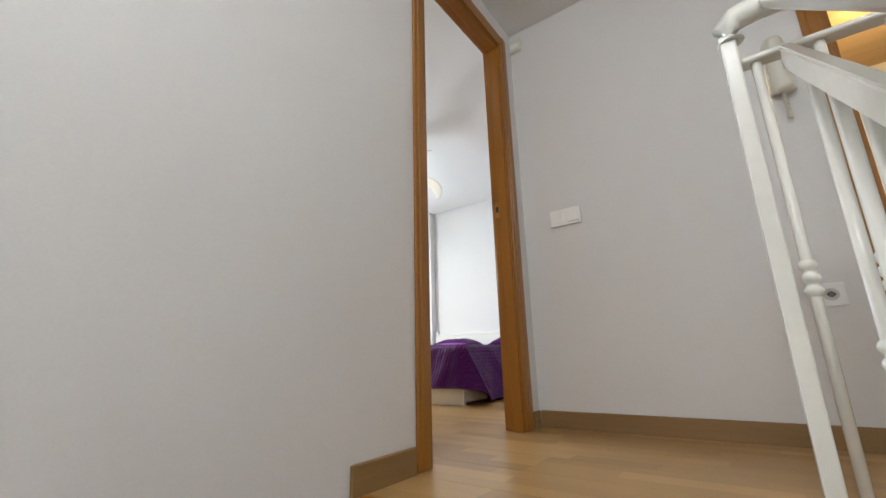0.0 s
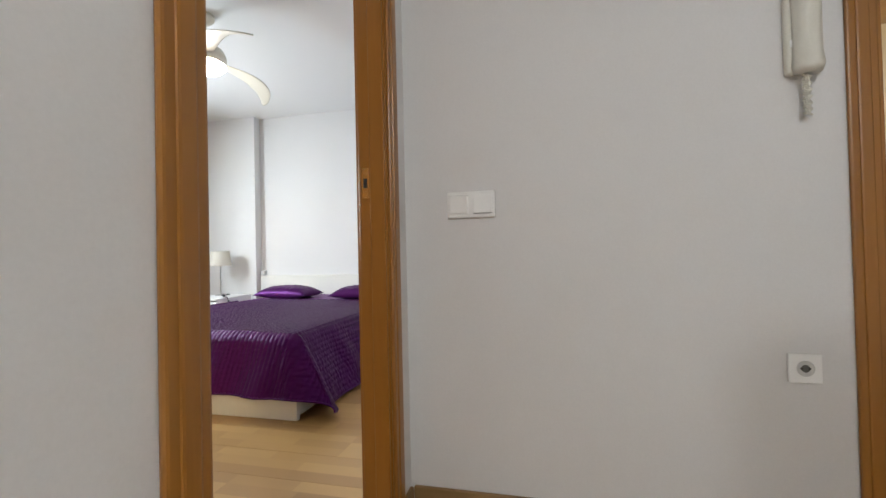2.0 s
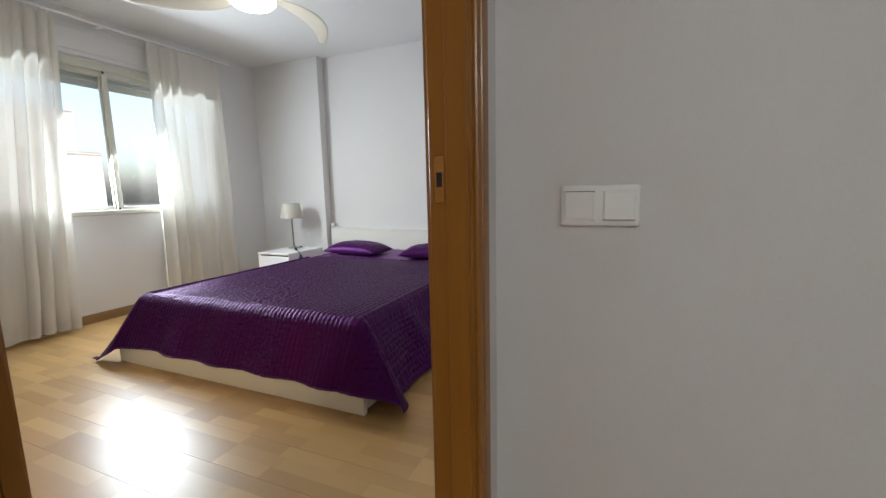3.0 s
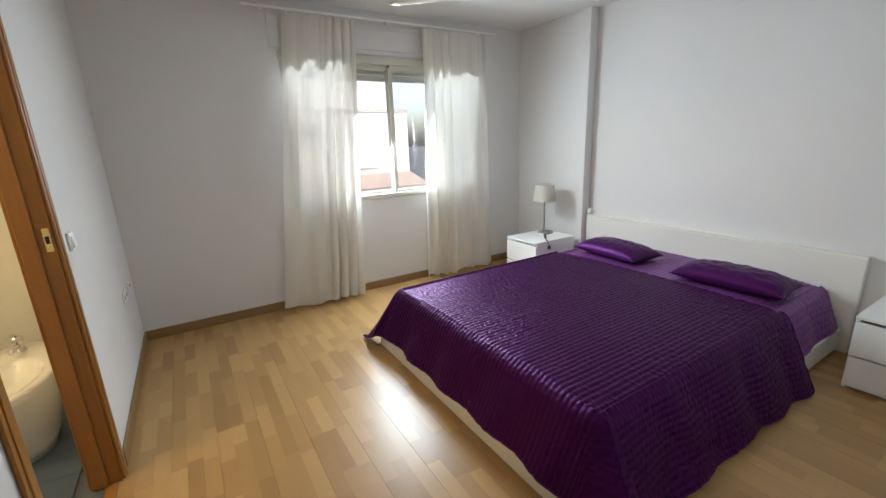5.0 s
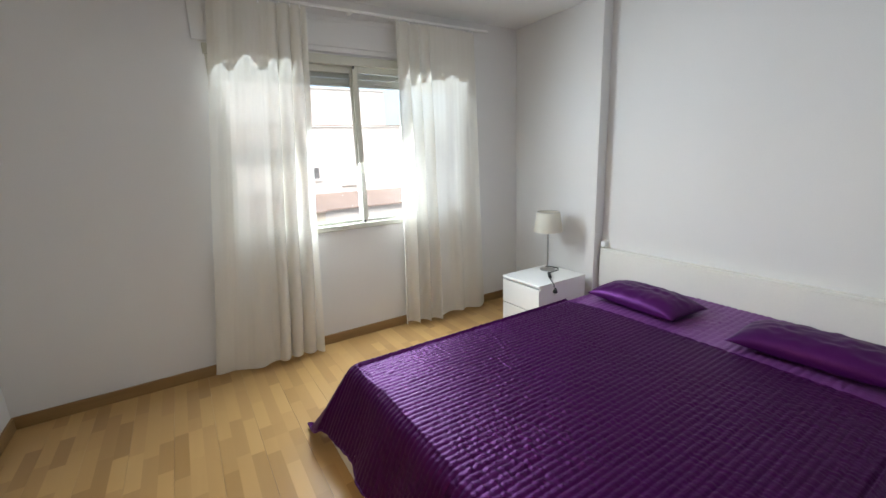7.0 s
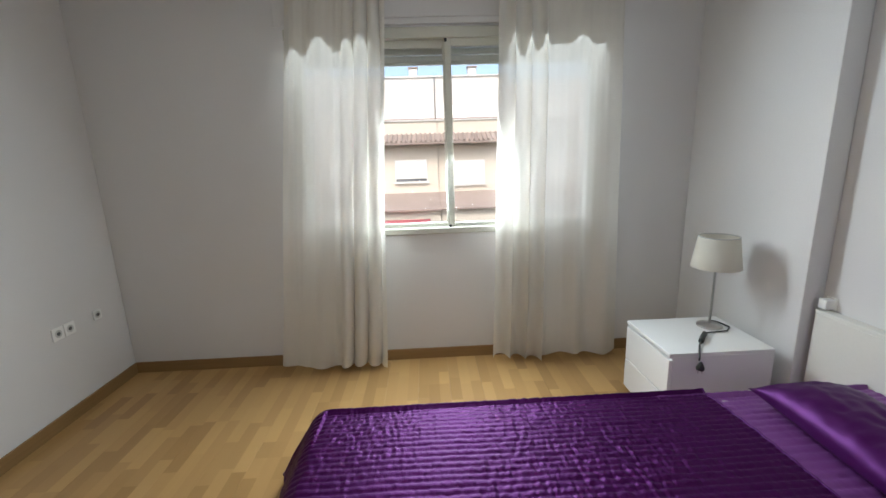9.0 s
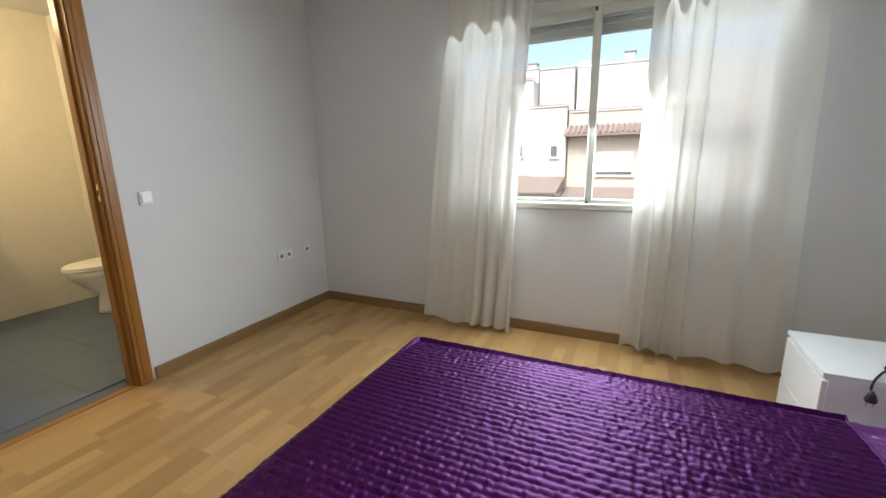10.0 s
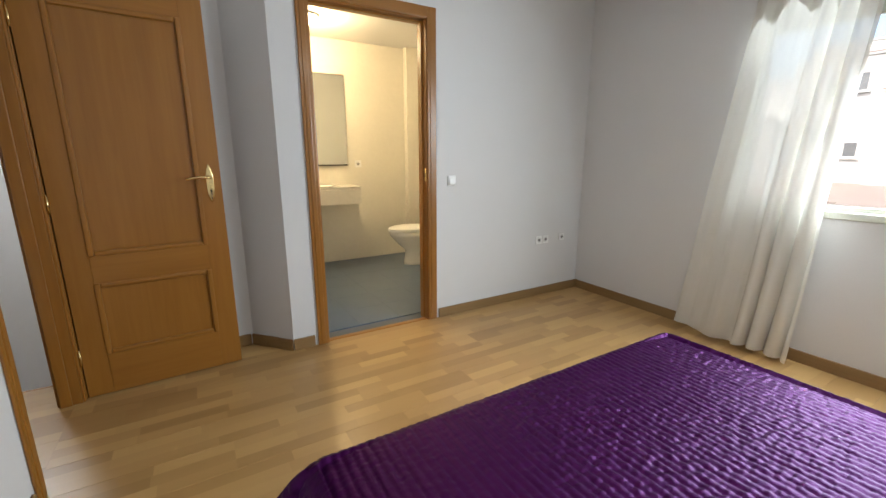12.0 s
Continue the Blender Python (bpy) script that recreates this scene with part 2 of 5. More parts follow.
def prism(points, z0, z1, bm=None):
    """A plan outline pulled up from z0 to z1."""
    own = bm is None
    bm = bm or bmesh.new()
    lowv = [bm.verts.new((x, y, z0)) for x, y in points]
    topv = [bm.verts.new((x, y, z1)) for x, y in points]
    n = len(points)
    bm.faces.new(lowv[::-1])
    bm.faces.new(topv)
    for i in range(n):
        bm.faces.new((lowv[i], lowv[(i + 1) % n], topv[(i + 1) % n], topv[i]))
    bmesh.ops.recalc_face_normals(bm, faces=bm.faces[:])
    return bm


def lathe(profile, seg=24, at=(0, 0, 0), bm=None):
    """A turned shape from (radius, height) pairs."""
    bm = bm or bmesh.new()
    rings = []
    for r, z in profile:
        if r < 1e-5:
            rings.append([bm.verts.new((at[0], at[1], at[2] + z))])
        else:
            rings.append([bm.verts.new((at[0] + r * math.cos(2 * math.pi * i / seg), at[1] + r * math.sin(2 * math.pi * i / seg), at[2] + z)) for i in range(seg)])
    for a, b in zip(rings, rings[1:]):
        for i in range(seg):
            j = (i + 1) % seg
            if len(a) == 1 and len(b) == 1:
                continue
            if len(a) == 1:
                bm.faces.new((a[0], b[i], b[j]))
            elif len(b) == 1:
                bm.faces.new((a[i], a[j], b[0]))
            else:
                bm.faces.new((a[i], a[j], b[j], b[i]))
    bmesh.ops.recalc_face_normals(bm, faces=bm.faces[:])
    return bm


def tube(path, radius, seg=10, bm=None):
    """A round bar along a line of points."""
    bm = bm or bmesh.new()
    pts = [Vector(p) for p in path]
    rings = []
    for i, p in enumerate(pts):
        d = (pts[min(i + 1, len(pts) - 1)] - pts[max(i - 1, 0)]).normalized()
        q = d.to_track_quat('Z', 'Y')
        rings.append([bm.verts.new(p + q @ Vector((radius * math.cos(2 * math.pi * k / seg), radius * math.sin(2 * math.pi * k / seg), 0))) for k in range(seg)])
    for a, b in zip(rings, rings[1:]):
        for k in range(seg):
            bm.faces.new((a[k], a[(k + 1) % seg], b[(k + 1) % seg], b[k]))
    bm.faces.new(rings[0][::-1])
    bm.faces.new(rings[-1])
    bmesh.ops.recalc_face_normals(bm, faces=bm.faces[:])
    return bm


def loft(rings, close=True, cap=True, bm=None):
    bm = bm or bmesh.new()
    rs = [[bm.verts.new(p) for p in r] for r in rings]
    n = len(rs[0])
    for a, b in zip(rs, rs[1:]):
        for k in range(n if close else n - 1):
            bm.faces.new((a[k], a[(k + 1) % n], b[(k + 1) % n], b[k]))
    if cap:
        bm.faces.new(rs[0][::-1])
        bm.faces.new(rs[-1])
    bmesh.ops.recalc_face_normals(bm, faces=bm.faces[:])
    return bm


def structure(name, bm, mat, label, category, smooth=False):
    ob = finish(name, bm, mat, None, "", smooth)
    return tagged(ob, label, category, kind="structure")


# ---------- plan ----------
XD, XH = 3.656, 3.742          # door wall: room face, hall face
YC, YR = 3.768, 3.872            # column face and wall behind the bed
ZC, ZH = 2.50, 2.18            # ceilings of bedroom and hall
YH = 0.898                     # hall wall with the switches
DY0, DY1, DZ = 0.036, 0.746, 2.015   # bedroom door opening
BX0, BX1, BZ = 1.600, 2.394, 2.122     # bathroom door opening
WY0, WY1, WZ0, WZ1 = 1.24, 3.16, 0.885, 2.135   # window opening
NOSE = -0.225                   # edge of the landing
BYW = -2.15                    # far wall of the bathroom

# walls
w = box((-0.26, -0.35, -0.02), (0, WY0, ZC + 0.1))
box((-0.26, WY1, -0.02), (0, 4.1, ZC + 0.1), bm=w)
box((-0.26, WY0, -0.02), (0, WY1, WZ0), bm=w)
box((-0.26, WY0, WZ1), (0, WY1, ZC + 0.1), bm=w)
structure("wall_west", w, WALL, "white painted plaster wall with the bedroom window opening", "wall")

w = box((0.003, -0.10, -0.02), (BX0, 0, ZC + 0.1))
box((BX0, -0.10, BZ), (BX1, 0, ZC + 0.1), bm=w)
prism([(BX1, 0), (BX1, -0.35), (XH - 0.006, -0.35), (XH - 0.006, -0.24), (2.818, -0.24), (2.606, 0)], -0.02, ZC + 0.1, bm=w)
structure("wall_south", w, WALL, "white painted wall with the bathroom doorway and a splayed corner", "wall")

w = box((XD, -0.238, -0.02), (XH, DY0, ZC + 0.1))
box((XD, DY1, -0.02), (XH, 4.1, ZC + 0.1), bm=w)
box((XD, DY0, DZ), (XH, DY1, ZC + 0.1), bm=w)
box((XD, -3.6, -2.6), (XH, -0.352, ZC + 0.1), bm=w)
box((XD + 0.004, -0.352, -2.6), (XH, -0.238, ZC + 0.1), bm=w)
structure("wall_east", w, WALL, "white painted wall with the bedroom doorway", "wall")

w = box((0.003, YR, -0.02), (XD - 0.003, YR + 0.15, ZC + 0.1))
box((0.003, YC, -0.02), (0.932, YR - 0.002, ZC + 0.1), 0.004, 2, bm=w)
structure("wall_north", w, WALL, "white painted wall behind the bed with a shallow corner column", "wall")

c = box((-0.26, -0.35, ZC), (XH, 4.1, ZC + 0.08))
structure("ceiling", c, CEIL, "flat white painted bedroom ceiling", "ceiling")

# hall
HX1 = 5.90
HO0, HO1 = 5.03, 5.74
w = box((XH, YH, -0.02), (HO0, YH + 0.10, ZH + 0.3))
box((HO0, YH, 2.03), (HO1, YH + 0.10, ZH + 0.3), bm=w)
box((HO1, YH, -0.02), (HX1 + 0.1, YH + 0.10, ZH + 0.3), bm=w)
structure("hall_wall_north", w, WALL, "white painted landing wall with switches and entry phone", "wall")
w = box((HX1, -3.6, -2.6), (HX1 + 0.1, YH - 0.003, ZH + 0.3))
structure("hall_wall_east", w, WALL, "white painted stairwell wall", "wall")
w = box((XH, -3.7, -2.6), (HX1 + 0.1, -3.6, ZH + 0.3))
structure("hall_wall_south", w, WALL, "white painted stairwell end wall", "wall")
c = box((XH, -3.7, ZH), (HX1 + 0.1, YH - 0.002, ZH + 0.08))
structure("hall_ceiling", c, CEIL, "flat white landing ceiling", "ceiling")
f = box((XH, -3.7, -2.6), (HX1 + 0.1, -1.9, -1.9))
structure("lower_floor", f, LAMINATE, "oak floor at the foot of the stairs", "floor")

# bathroom shell
w = box((0.45, BYW - 0.1, -0.02), (3.3, BYW, ZC + 0.05))
structure("bath_wall_south", w, BATHTILE, "cream tiled bathroom wall behind the washbasin", "wall")
w = box((0.35, BYW - 0.1, -0.02), (0.45, -0.105, ZC + 0.05))
structure("bath_wall_west", w, BATHTILE, "cream tiled bathroom wall behind the toilet", "wall")
w = box((3.3, BYW - 0.1, -0.02), (3.4, -0.355, ZC + 0.05))
structure("bath_wall_east", w, BATHTILE, "cream tiled bathroom side wall", "wall")
w = box((0.452, BYW + 0.003, -0.01), (0.75, BYW + 0.09, ZC + 0.02), 0.003)
structure("bath_pipe_boxing", w, BATHTILE, "cream boxed-in pipe duct in the bathroom corner", "wall")
c = box((0.35, BYW - 0.1, ZC - 0.04), (3.4, -0.103, ZC + 0.03))
structure("bath_ceiling", c, CEIL, "flat white bathroom ceiling", "ceiling")
# washroom beyond the landing
w = box((HO0 - 0.5, 2.7, -0.02), (6.6, 2.8, 2.4))
box((HO0 - 0.6, YH + 0.103, -0.02), (HO0 - 0.5, 2.8, 2.4), bm=w)
box((6.6, YH - 0.1, -0.02), (6.7, 2.8, 2.4), bm=w)
structure("washroom_wall", w, BATHTILE, "warm-lit cream washroom walls", "wall")

# ---------- floors ----------
def slab(name, lo, hi, mat, label, category="floor"):
    return structure(name, box(lo, hi), mat, label, category)


floor_bed = slab("floor", (0.0, -0.012, -0.10), (XD + 0.045, YR, -0.012), LAMINATE, "three-strip oak laminate floor, softly glossy")
slab("floor_recess", (2.44, -0.35, -0.10), (XD + 0.02, -0.0125, -0.006), LAMINATE, "oak laminate floor behind the open door")
floor_hall = slab("hall_floor", (XD + 0.032, NOSE, -0.10), (HX1, YH, -0.014), LAMINATE, "three-strip oak laminate landing floor")
floor_bath = slab("bath_floor", (0.45, BYW, -0.10), (3.3, -0.057, -0.008), GROUT, "grey ceramic tiled bathroom floor")
slab("washroom_floor", (HO0 - 0.5, YH + 0.002, -0.10), (6.6, 2.7, -0.004), OAK_X, "warm-toned washroom floor")

# ---------- baseboards ----------
def skirting(a, b, out, name="baseboard", h=0.075):
    """A skirting board from a to b along a wall, standing out towards out."""
    (x0, y0), (x1, y1) = a, b
    ox, oy = out
    t = 0.012
    pts = [(x0, y0), (x1, y1), (x1 + ox * t, y1 + oy * t), (x0 + ox * t, y0 + oy * t)]
    bm = prism(pts, 0.0, h)
    up = [e for e in bm.edges if all(v.co.z > h - 0.001 for v in e.verts)]
    bmesh.ops.bevel(bm, geom=up, offset=0.003, segments=1, affect='EDGES')
    return structure(name, bm, SKIRT_X if abs(x1 - x0) > abs(y1 - y0) else SKIRT_Y, "oak-coloured skirting board along the white wall", "baseboard")


skirting((0.001, 0.001), (0.001, YC), (1, 0))
skirting((0.014, 0.001), (BX0 - 0.078, 0.001), (0, 1))
skirting((BX1 + 0.078, 0.001), (2.605, 0.001), (0, 1))
skirting((2.609, 0.002), (2.815, -0.236), (0.78, 0.62))
skirting((2.831, -0.239), (XD - 0.004, -0.239), (0, 1))
skirting((XD - 0.001, DY1 + 0.078), (XD - 0.001, YR), (-1, 0))
skirting((0.014, YC - 0.001), (0.932, YC - 0.001), (0, -1))
skirting((0.946, YR - 0.001), (XD - 0.014, YR - 0.001), (0, -1))
skirting((XH + 0.014, YH - 0.001), (HO0 - 0.078, YH - 0.001), (0, -1))
skirting((XH + 0.001, DY1 + 0.078), (XH + 0.001, YH - 0.014), (1, 0))
skirting((XH + 0.001, NOSE - 0.05), (XH + 0.001, DY0 - 0.065), (1, 0))


# ---------- doorways ----------
def door_frame_x(name, y0, y1, z, x0, x1, label, cw=0.075):
    """A lined doorway through a wall that runs along y, with casings on both faces."""
    d = thing(name, label, "door frame", kind="structure")
    t = 0.018
    for a, b in ((y0, y0 + t), (y1 - t, y1)):
        part("jamb", box((x0 - 0.002, a, 0), (x1 + 0.002, b, z - t), 0.001), OAK, d)
    part("head_jamb", box((x0 - 0.002, y0, z - t), (x1 + 0.002, y1, z), 0.001), OAK_Y, d)
    s0 = x0 + 0.038
    part("stop", box((s0, y0 + t, 0), (x1 - 0.003, y0 + t + 0.012, z - t - 0.012), 0.002), OAK, d)
    part("stop", box((s0, y1 - t - 0.012, 0), (x1 - 0.003, y1 - t, z - t - 0.012), 0.002), OAK, d)
    part("stop", box((s0, y0 + t, z - t - 0.012), (x1 - 0.003, y1 - t, z - t - 0.001), 0.002), OAK_Y, d)
    for xa, xb in ((x0 - 0.013, x0 - 0.001), (x1 + 0.001, x1 + 0.013)):
        for a, b in ((y0 - cw + t, y0 + t * 0.7), (y1 - t * 0.7, y1 + cw - t)):
            c = box((xa, a, 0), (xb, b, z + cw - t), 0.005, 2)
            part("casing", c, OAK, d)
            grow = 0.004 if xb > x1 else -0.004
            mid = (a + b) / 2
            lo = (min(xa, xa + grow), mid - 0.016, 0.002)
            hi = (max(xb, xb + grow), mid + 0.016, z + cw - t - 0.004)
            part("moulding", box(lo, hi, 0.005, 2), OAK, d)
        part("head_casing", box((xa, y0 + t * 0.7, z - t * 0.7), (xb, y1 - t * 0.7, z + cw - t), 0.005, 2), OAK_Y, d)
    return d


def door_frame_y(name, x0, x1, z, y0, y1, label, cw=0.075):
    """A lined doorway through a wall that runs along x."""
    d = thing(name, label, "door frame", kind="structure")
    t = 0.018
    for a, b in ((x0, x0 + t), (x1 - t, x1)):
        part("jamb", box((a, y0 - 0.002, 0), (b, y1 + 0.002, z - t), 0.001), OAK, d)
    part("head_jamb", box((x0, y0 - 0.002, z - t), (x1, y1 + 0.002, z), 0.001), OAK_X, d)
    s1 = y1 - 0.045
    part("stop", box((x0 + t, y0 + 0.003, 0), (x0 + t + 0.012, s1, z - t - 0.012), 0.002), OAK, d)
    part("stop", box((x1 - t - 0.012, y0 + 0.003, 0), (x1 - t, s1, z - t - 0.012), 0.002), OAK, d)
    part("stop", box((x0 + t, y0 + 0.003, z - t - 0.012), (x1 - t, s1, z - t - 0.001), 0.002), OAK_X, d)
    for ya, yb in ((y0 - 0.013, y0 - 0.001), (y1 + 0.001, y1 + 0.013)):
        for a, b in ((x0 - cw + t, x0 + t * 0.7), (x1 - t * 0.7, x1 + cw - t)):
            part("casing", box((a, ya, 0), (b, yb, z + cw - t), 0.005, 2), OAK, d)
            grow = 0.004 if yb > y1 else -0.004
            mid = (a + b) / 2
            part("moulding", box((mid - 0.016, min(ya, ya + grow), 0.002), (mid + 0.016, max(yb, yb + grow), z + cw - t - 0.004), 0.005, 2), OAK, d)
        part("head_casing", box((x0 + t * 0.7, ya, z - t * 0.7), (x1 - t * 0.7, yb, z + cw - t), 0.005, 2), OAK_X, d)
    return d


def strike_plate(parent, at, normal_axis, sign):
    """A small brass plate with a dark latch hole, let into a jamb."""
    x, y, z = at
    if normal_axis == 'y':
        p = part("strike_plate", box((x - 0.011, min(y, y + sign * 0.002), z - 0.045), (x + 0.011, max(y, y + sign * 0.002), z + 0.045), 0.0008), BRASS, parent, "small brass strike plate")
        q = box((x - 0.006, min(y + sign * 0.0015, y + sign * 0.0028), z - 0.014), (x + 0.006, max(y + sign * 0.0015, y + sign * 0.0028), z + 0.014))
    else:
        p = part("strike_plate", box((min(x, x + sign * 0.002), y - 0.011, z - 0.045), (max(x, x + sign * 0.002), y + 0.011, z + 0.045), 0.0008), BRASS, parent, "small brass strike plate")
        q = box((min(x + sign * 0.0015, x + sign * 0.0028), y - 0.006, z - 0.014), (max(x + sign * 0.0015, x + sign * 0.0028), y + 0.006, z + 0.014))
    part("latch_hole", q, DARK, p)


door1 = door_frame_x("door_1", DY0, DY1, DZ, XD, XH, "honey-oak lined bedroom doorway with moulded casings")
strike_plate(door1, (XD + 0.020, DY1 - 0.018, 1.045), 'y', -1)
door2 = door_frame_y("door_2", BX0, BX1, BZ, -0.10, 0.0, "honey-oak lined bathroom doorway with moulded casings")
strike_plate(door2, (BX0 + 0.018, -0.016, 1.095), 'x', 1)
door_frame_y("door_3", HO0, HO1, 2.03, YH, YH + 0.10, "honey-oak lined washroom doorway on the landing")
structure("threshold", box((BX0 + 0.018, -0.056, -0.01), (BX1 - 0.018, -0.014, 0.004), 0.002), OAK_X, "narrow oak threshold strip at the bathroom door", "threshold")


def panel_door(name, width, height, label):
    """A two-panel leaf in its own axes: hinge edge at x=0, free edge at x=width, faces at y=-th/2 and th/2."""
    d = thing(name, label, "door")
    th = 0.036
    st, top_r, mid0, mid1, bot = 0.104, 0.115, 0.592, 0.738, 0.218
    part("stile", box((0, -th / 2, 0), (st, th / 2, height), 0.0015), OAK, d)
    part("stile", box((width - st, -th / 2, 0), (width, th / 2, height), 0.0015), OAK, d)
    part("rail", box((st, -th / 2, 0), (width - st, th / 2, bot), 0.0015), OAK_X, d)
    part("rail", box((st, -th / 2, mid0), (width - st, th / 2, mid1), 0.0015), OAK_X, d)
    part("rail", box((st, -th / 2, height - top_r), (width - st, th / 2, height), 0.0015), OAK_X, d)
    for z0, z1 in ((bot, mid0), (mid1, height - top_r)):
        part("panel", box((st + 0.004, -0.008, z0 + 0.004), (width - st - 0.004, 0.008, z1 - 0.004), 0.002), OAK, d)
        for s in (-1, 1):
            ya, yb = sorted((s * 0.006, s * (th / 2 + 0.006)))
            for lo, hi, m in (((st - 0.004, ya, z0 - 0.004), (st + 0.022, yb, z1 + 0.004), OAK), ((width - st - 0.022, ya, z0 - 0.004), (width - st + 0.004, yb, z1 + 0.004), OAK),
                              ((st + 0.022, ya, z0 - 0.004), (width - st - 0.022, yb, z0 + 0.022), OAK_X), ((st + 0.022, ya, z1 - 0.022), (width - st - 0.022, yb, z1 + 0.004), OAK_X)):
                part("bead", box(lo, hi, 0.0105, 3), m, d)
    for s in (-1, 1):
        y0 = s * th / 2
        pl = bmesh.new()
        prof = []
        for k in range(24):
            a = 2 * math.pi * k / 24
            wv = 0.019 * (1 + 0.25 * math.cos(2 * a) * abs(math.sin(a)))
            prof.append((wv * math.cos(a) * (1.0 if abs(math.sin(a)) < 0.86 else 0.8), 0.105 * math.sin(a)))
        rings = []
        for dy, k in ((0, 1.0), (0.003, 0.98), (0.005, 0.80)):
            rings.append([(width - 0.055 + px * k, y0 + s * dy, 1.075 + pz * k) for px, pz in prof])
        plate = part("handle_plate", loft(rings), BRASS, d, "ornate brass handle plate", True)
        lev = tube([(width - 0.055, y0, 1.105), (width - 0.055, y0 + s * 0.045, 1.105), (width - 0.068, y0 + s * 0.052, 1.107), (width - 0.105, y0 + s * 0.052, 1.109), (width - 0.150, y0 + s * 0.048, 1.103), (width - 0.168, y0 + s * 0.046, 1.098)], 0.0075, 10)
        part("lever", lev, BRASS, plate, "curved brass lever", True)
        part("keyhole", box((width - 0.058, min(y0 + s * 0.004, y0 + s * 0.007), 1.020), (width - 0.052, max(y0 + s * 0.004, y0 + s * 0.007), 1.040)), DARK, plate)
    for z in (0.22, 1.0, 1.80):
        part("hinge", tube([(-0.004, -th / 2 + 0.002, z - 0.045), (-0.004, -th / 2 + 0.002, z + 0.045)], 0.006, 8), BRASS, d, "brass knuckle hinge", True)
    return d


leaf = panel_door("bedroom_door", 0.722, 2.003, "open honey-oak two-panel door with a brass handle")
leaf.location = (3.634, 0.014, 0.008)
leaf.rotation_euler = (0, 0, radians(180 + 3.6))

# ---------- window ----------
win = thing("window_1", "two-pane sliding aluminium window in an ivory frame", "window", kind="structure")
fx0, fx1 = -0.075, 0.004
fw = 0.045
part("frame_side", box((fx0, WY0, WZ0), (fx1, WY0 + fw, WZ1 - 0.05), 0.003), ALU, win)
part("frame_side", box((fx0, WY1 - fw, WZ0), (fx1, WY1, WZ1 - 0.05), 0.003), ALU, win)
part("frame_sill", box((fx0, WY0 - 0.01, WZ0), (fx1 + 0.014, WY1 + 0.01, WZ0 + 0.042), 0.004), ALU, win)
part("frame_top", box((fx0, WY0 - 0.01, WZ1 - 0.062), (fx1 + 0.012, WY1 + 0.01, WZ1), 0.004), ALU, win)
MULL = 2.198


def sash(y0, y1, x, left):
    z0, z1, sw = WZ0 + 0.036, WZ1 - 0.056, 0.042
    s = part("sash", box((x - 0.012, y0, z0), (x + 0.012, y0 + sw, z1), 0.003), ALU, win)
    part("sash_rail", box((x - 0.012, y0 + sw, z0), (x + 0.012, y1 - sw, z0 + 0.034), 0.003), ALU, s)
    part("sash_rail", box((x - 0.012, y0 + sw, z1 - 0.052), (x + 0.012, y1 - sw, z1), 0.003), ALU, s)
    part("sash_stile", box((x - 0.012, y1 - sw, z0), (x + 0.012, y1, z1), 0.003), ALU, s)
    g = part("pane", box((x - 0.003, y0 + sw - 0.004, z0 + 0.03), (x + 0.003, y1 - sw + 0.004, z1 - 0.048)), GLASS, s, "clear glass pane")
    g.visible_shadow = False


sash(WY0 + fw - 0.01, MULL + 0.012, -0.042, True)
sash(MULL - 0.022, WY1 - fw + 0.01, -0.012, False)
part("corner_block", box((-0.001, MULL - 0.020, WZ0 + 0.038), (0.006, MULL - 0.004, WZ0 + 0.058), 0.002), DARK, win)
part("corner_block", box((-0.001, MULL - 0.020, WZ1 - 0.082), (0.006, MULL - 0.004, WZ1 - 0.058), 0.002), DARK, win)
shut = thing("roller_shutter", "raised ivory roller shutter outside the window", "shutter")
for i in range(5):
    z = 1.965 + i * 0.042
    part("slat", box((-0.135, WY0 + 0.02, z), (-0.122, WY1 - 0.02, z + 0.040), 0.004), ALU, shut)
part("end_bar", box((-0.137, WY0 + 0.02, 1.948), (-0.120, WY1 - 0.02, 1.964), 0.003), ALU, shut)
structure("window_sill_outer", box((-0.30, WY0 - 0.03, WZ0 - 0.03), (-0.08, WY1 + 0.03, WZ0 + 0.004), 0.004), FACADE, "pale stone outer window sill", "window sill")


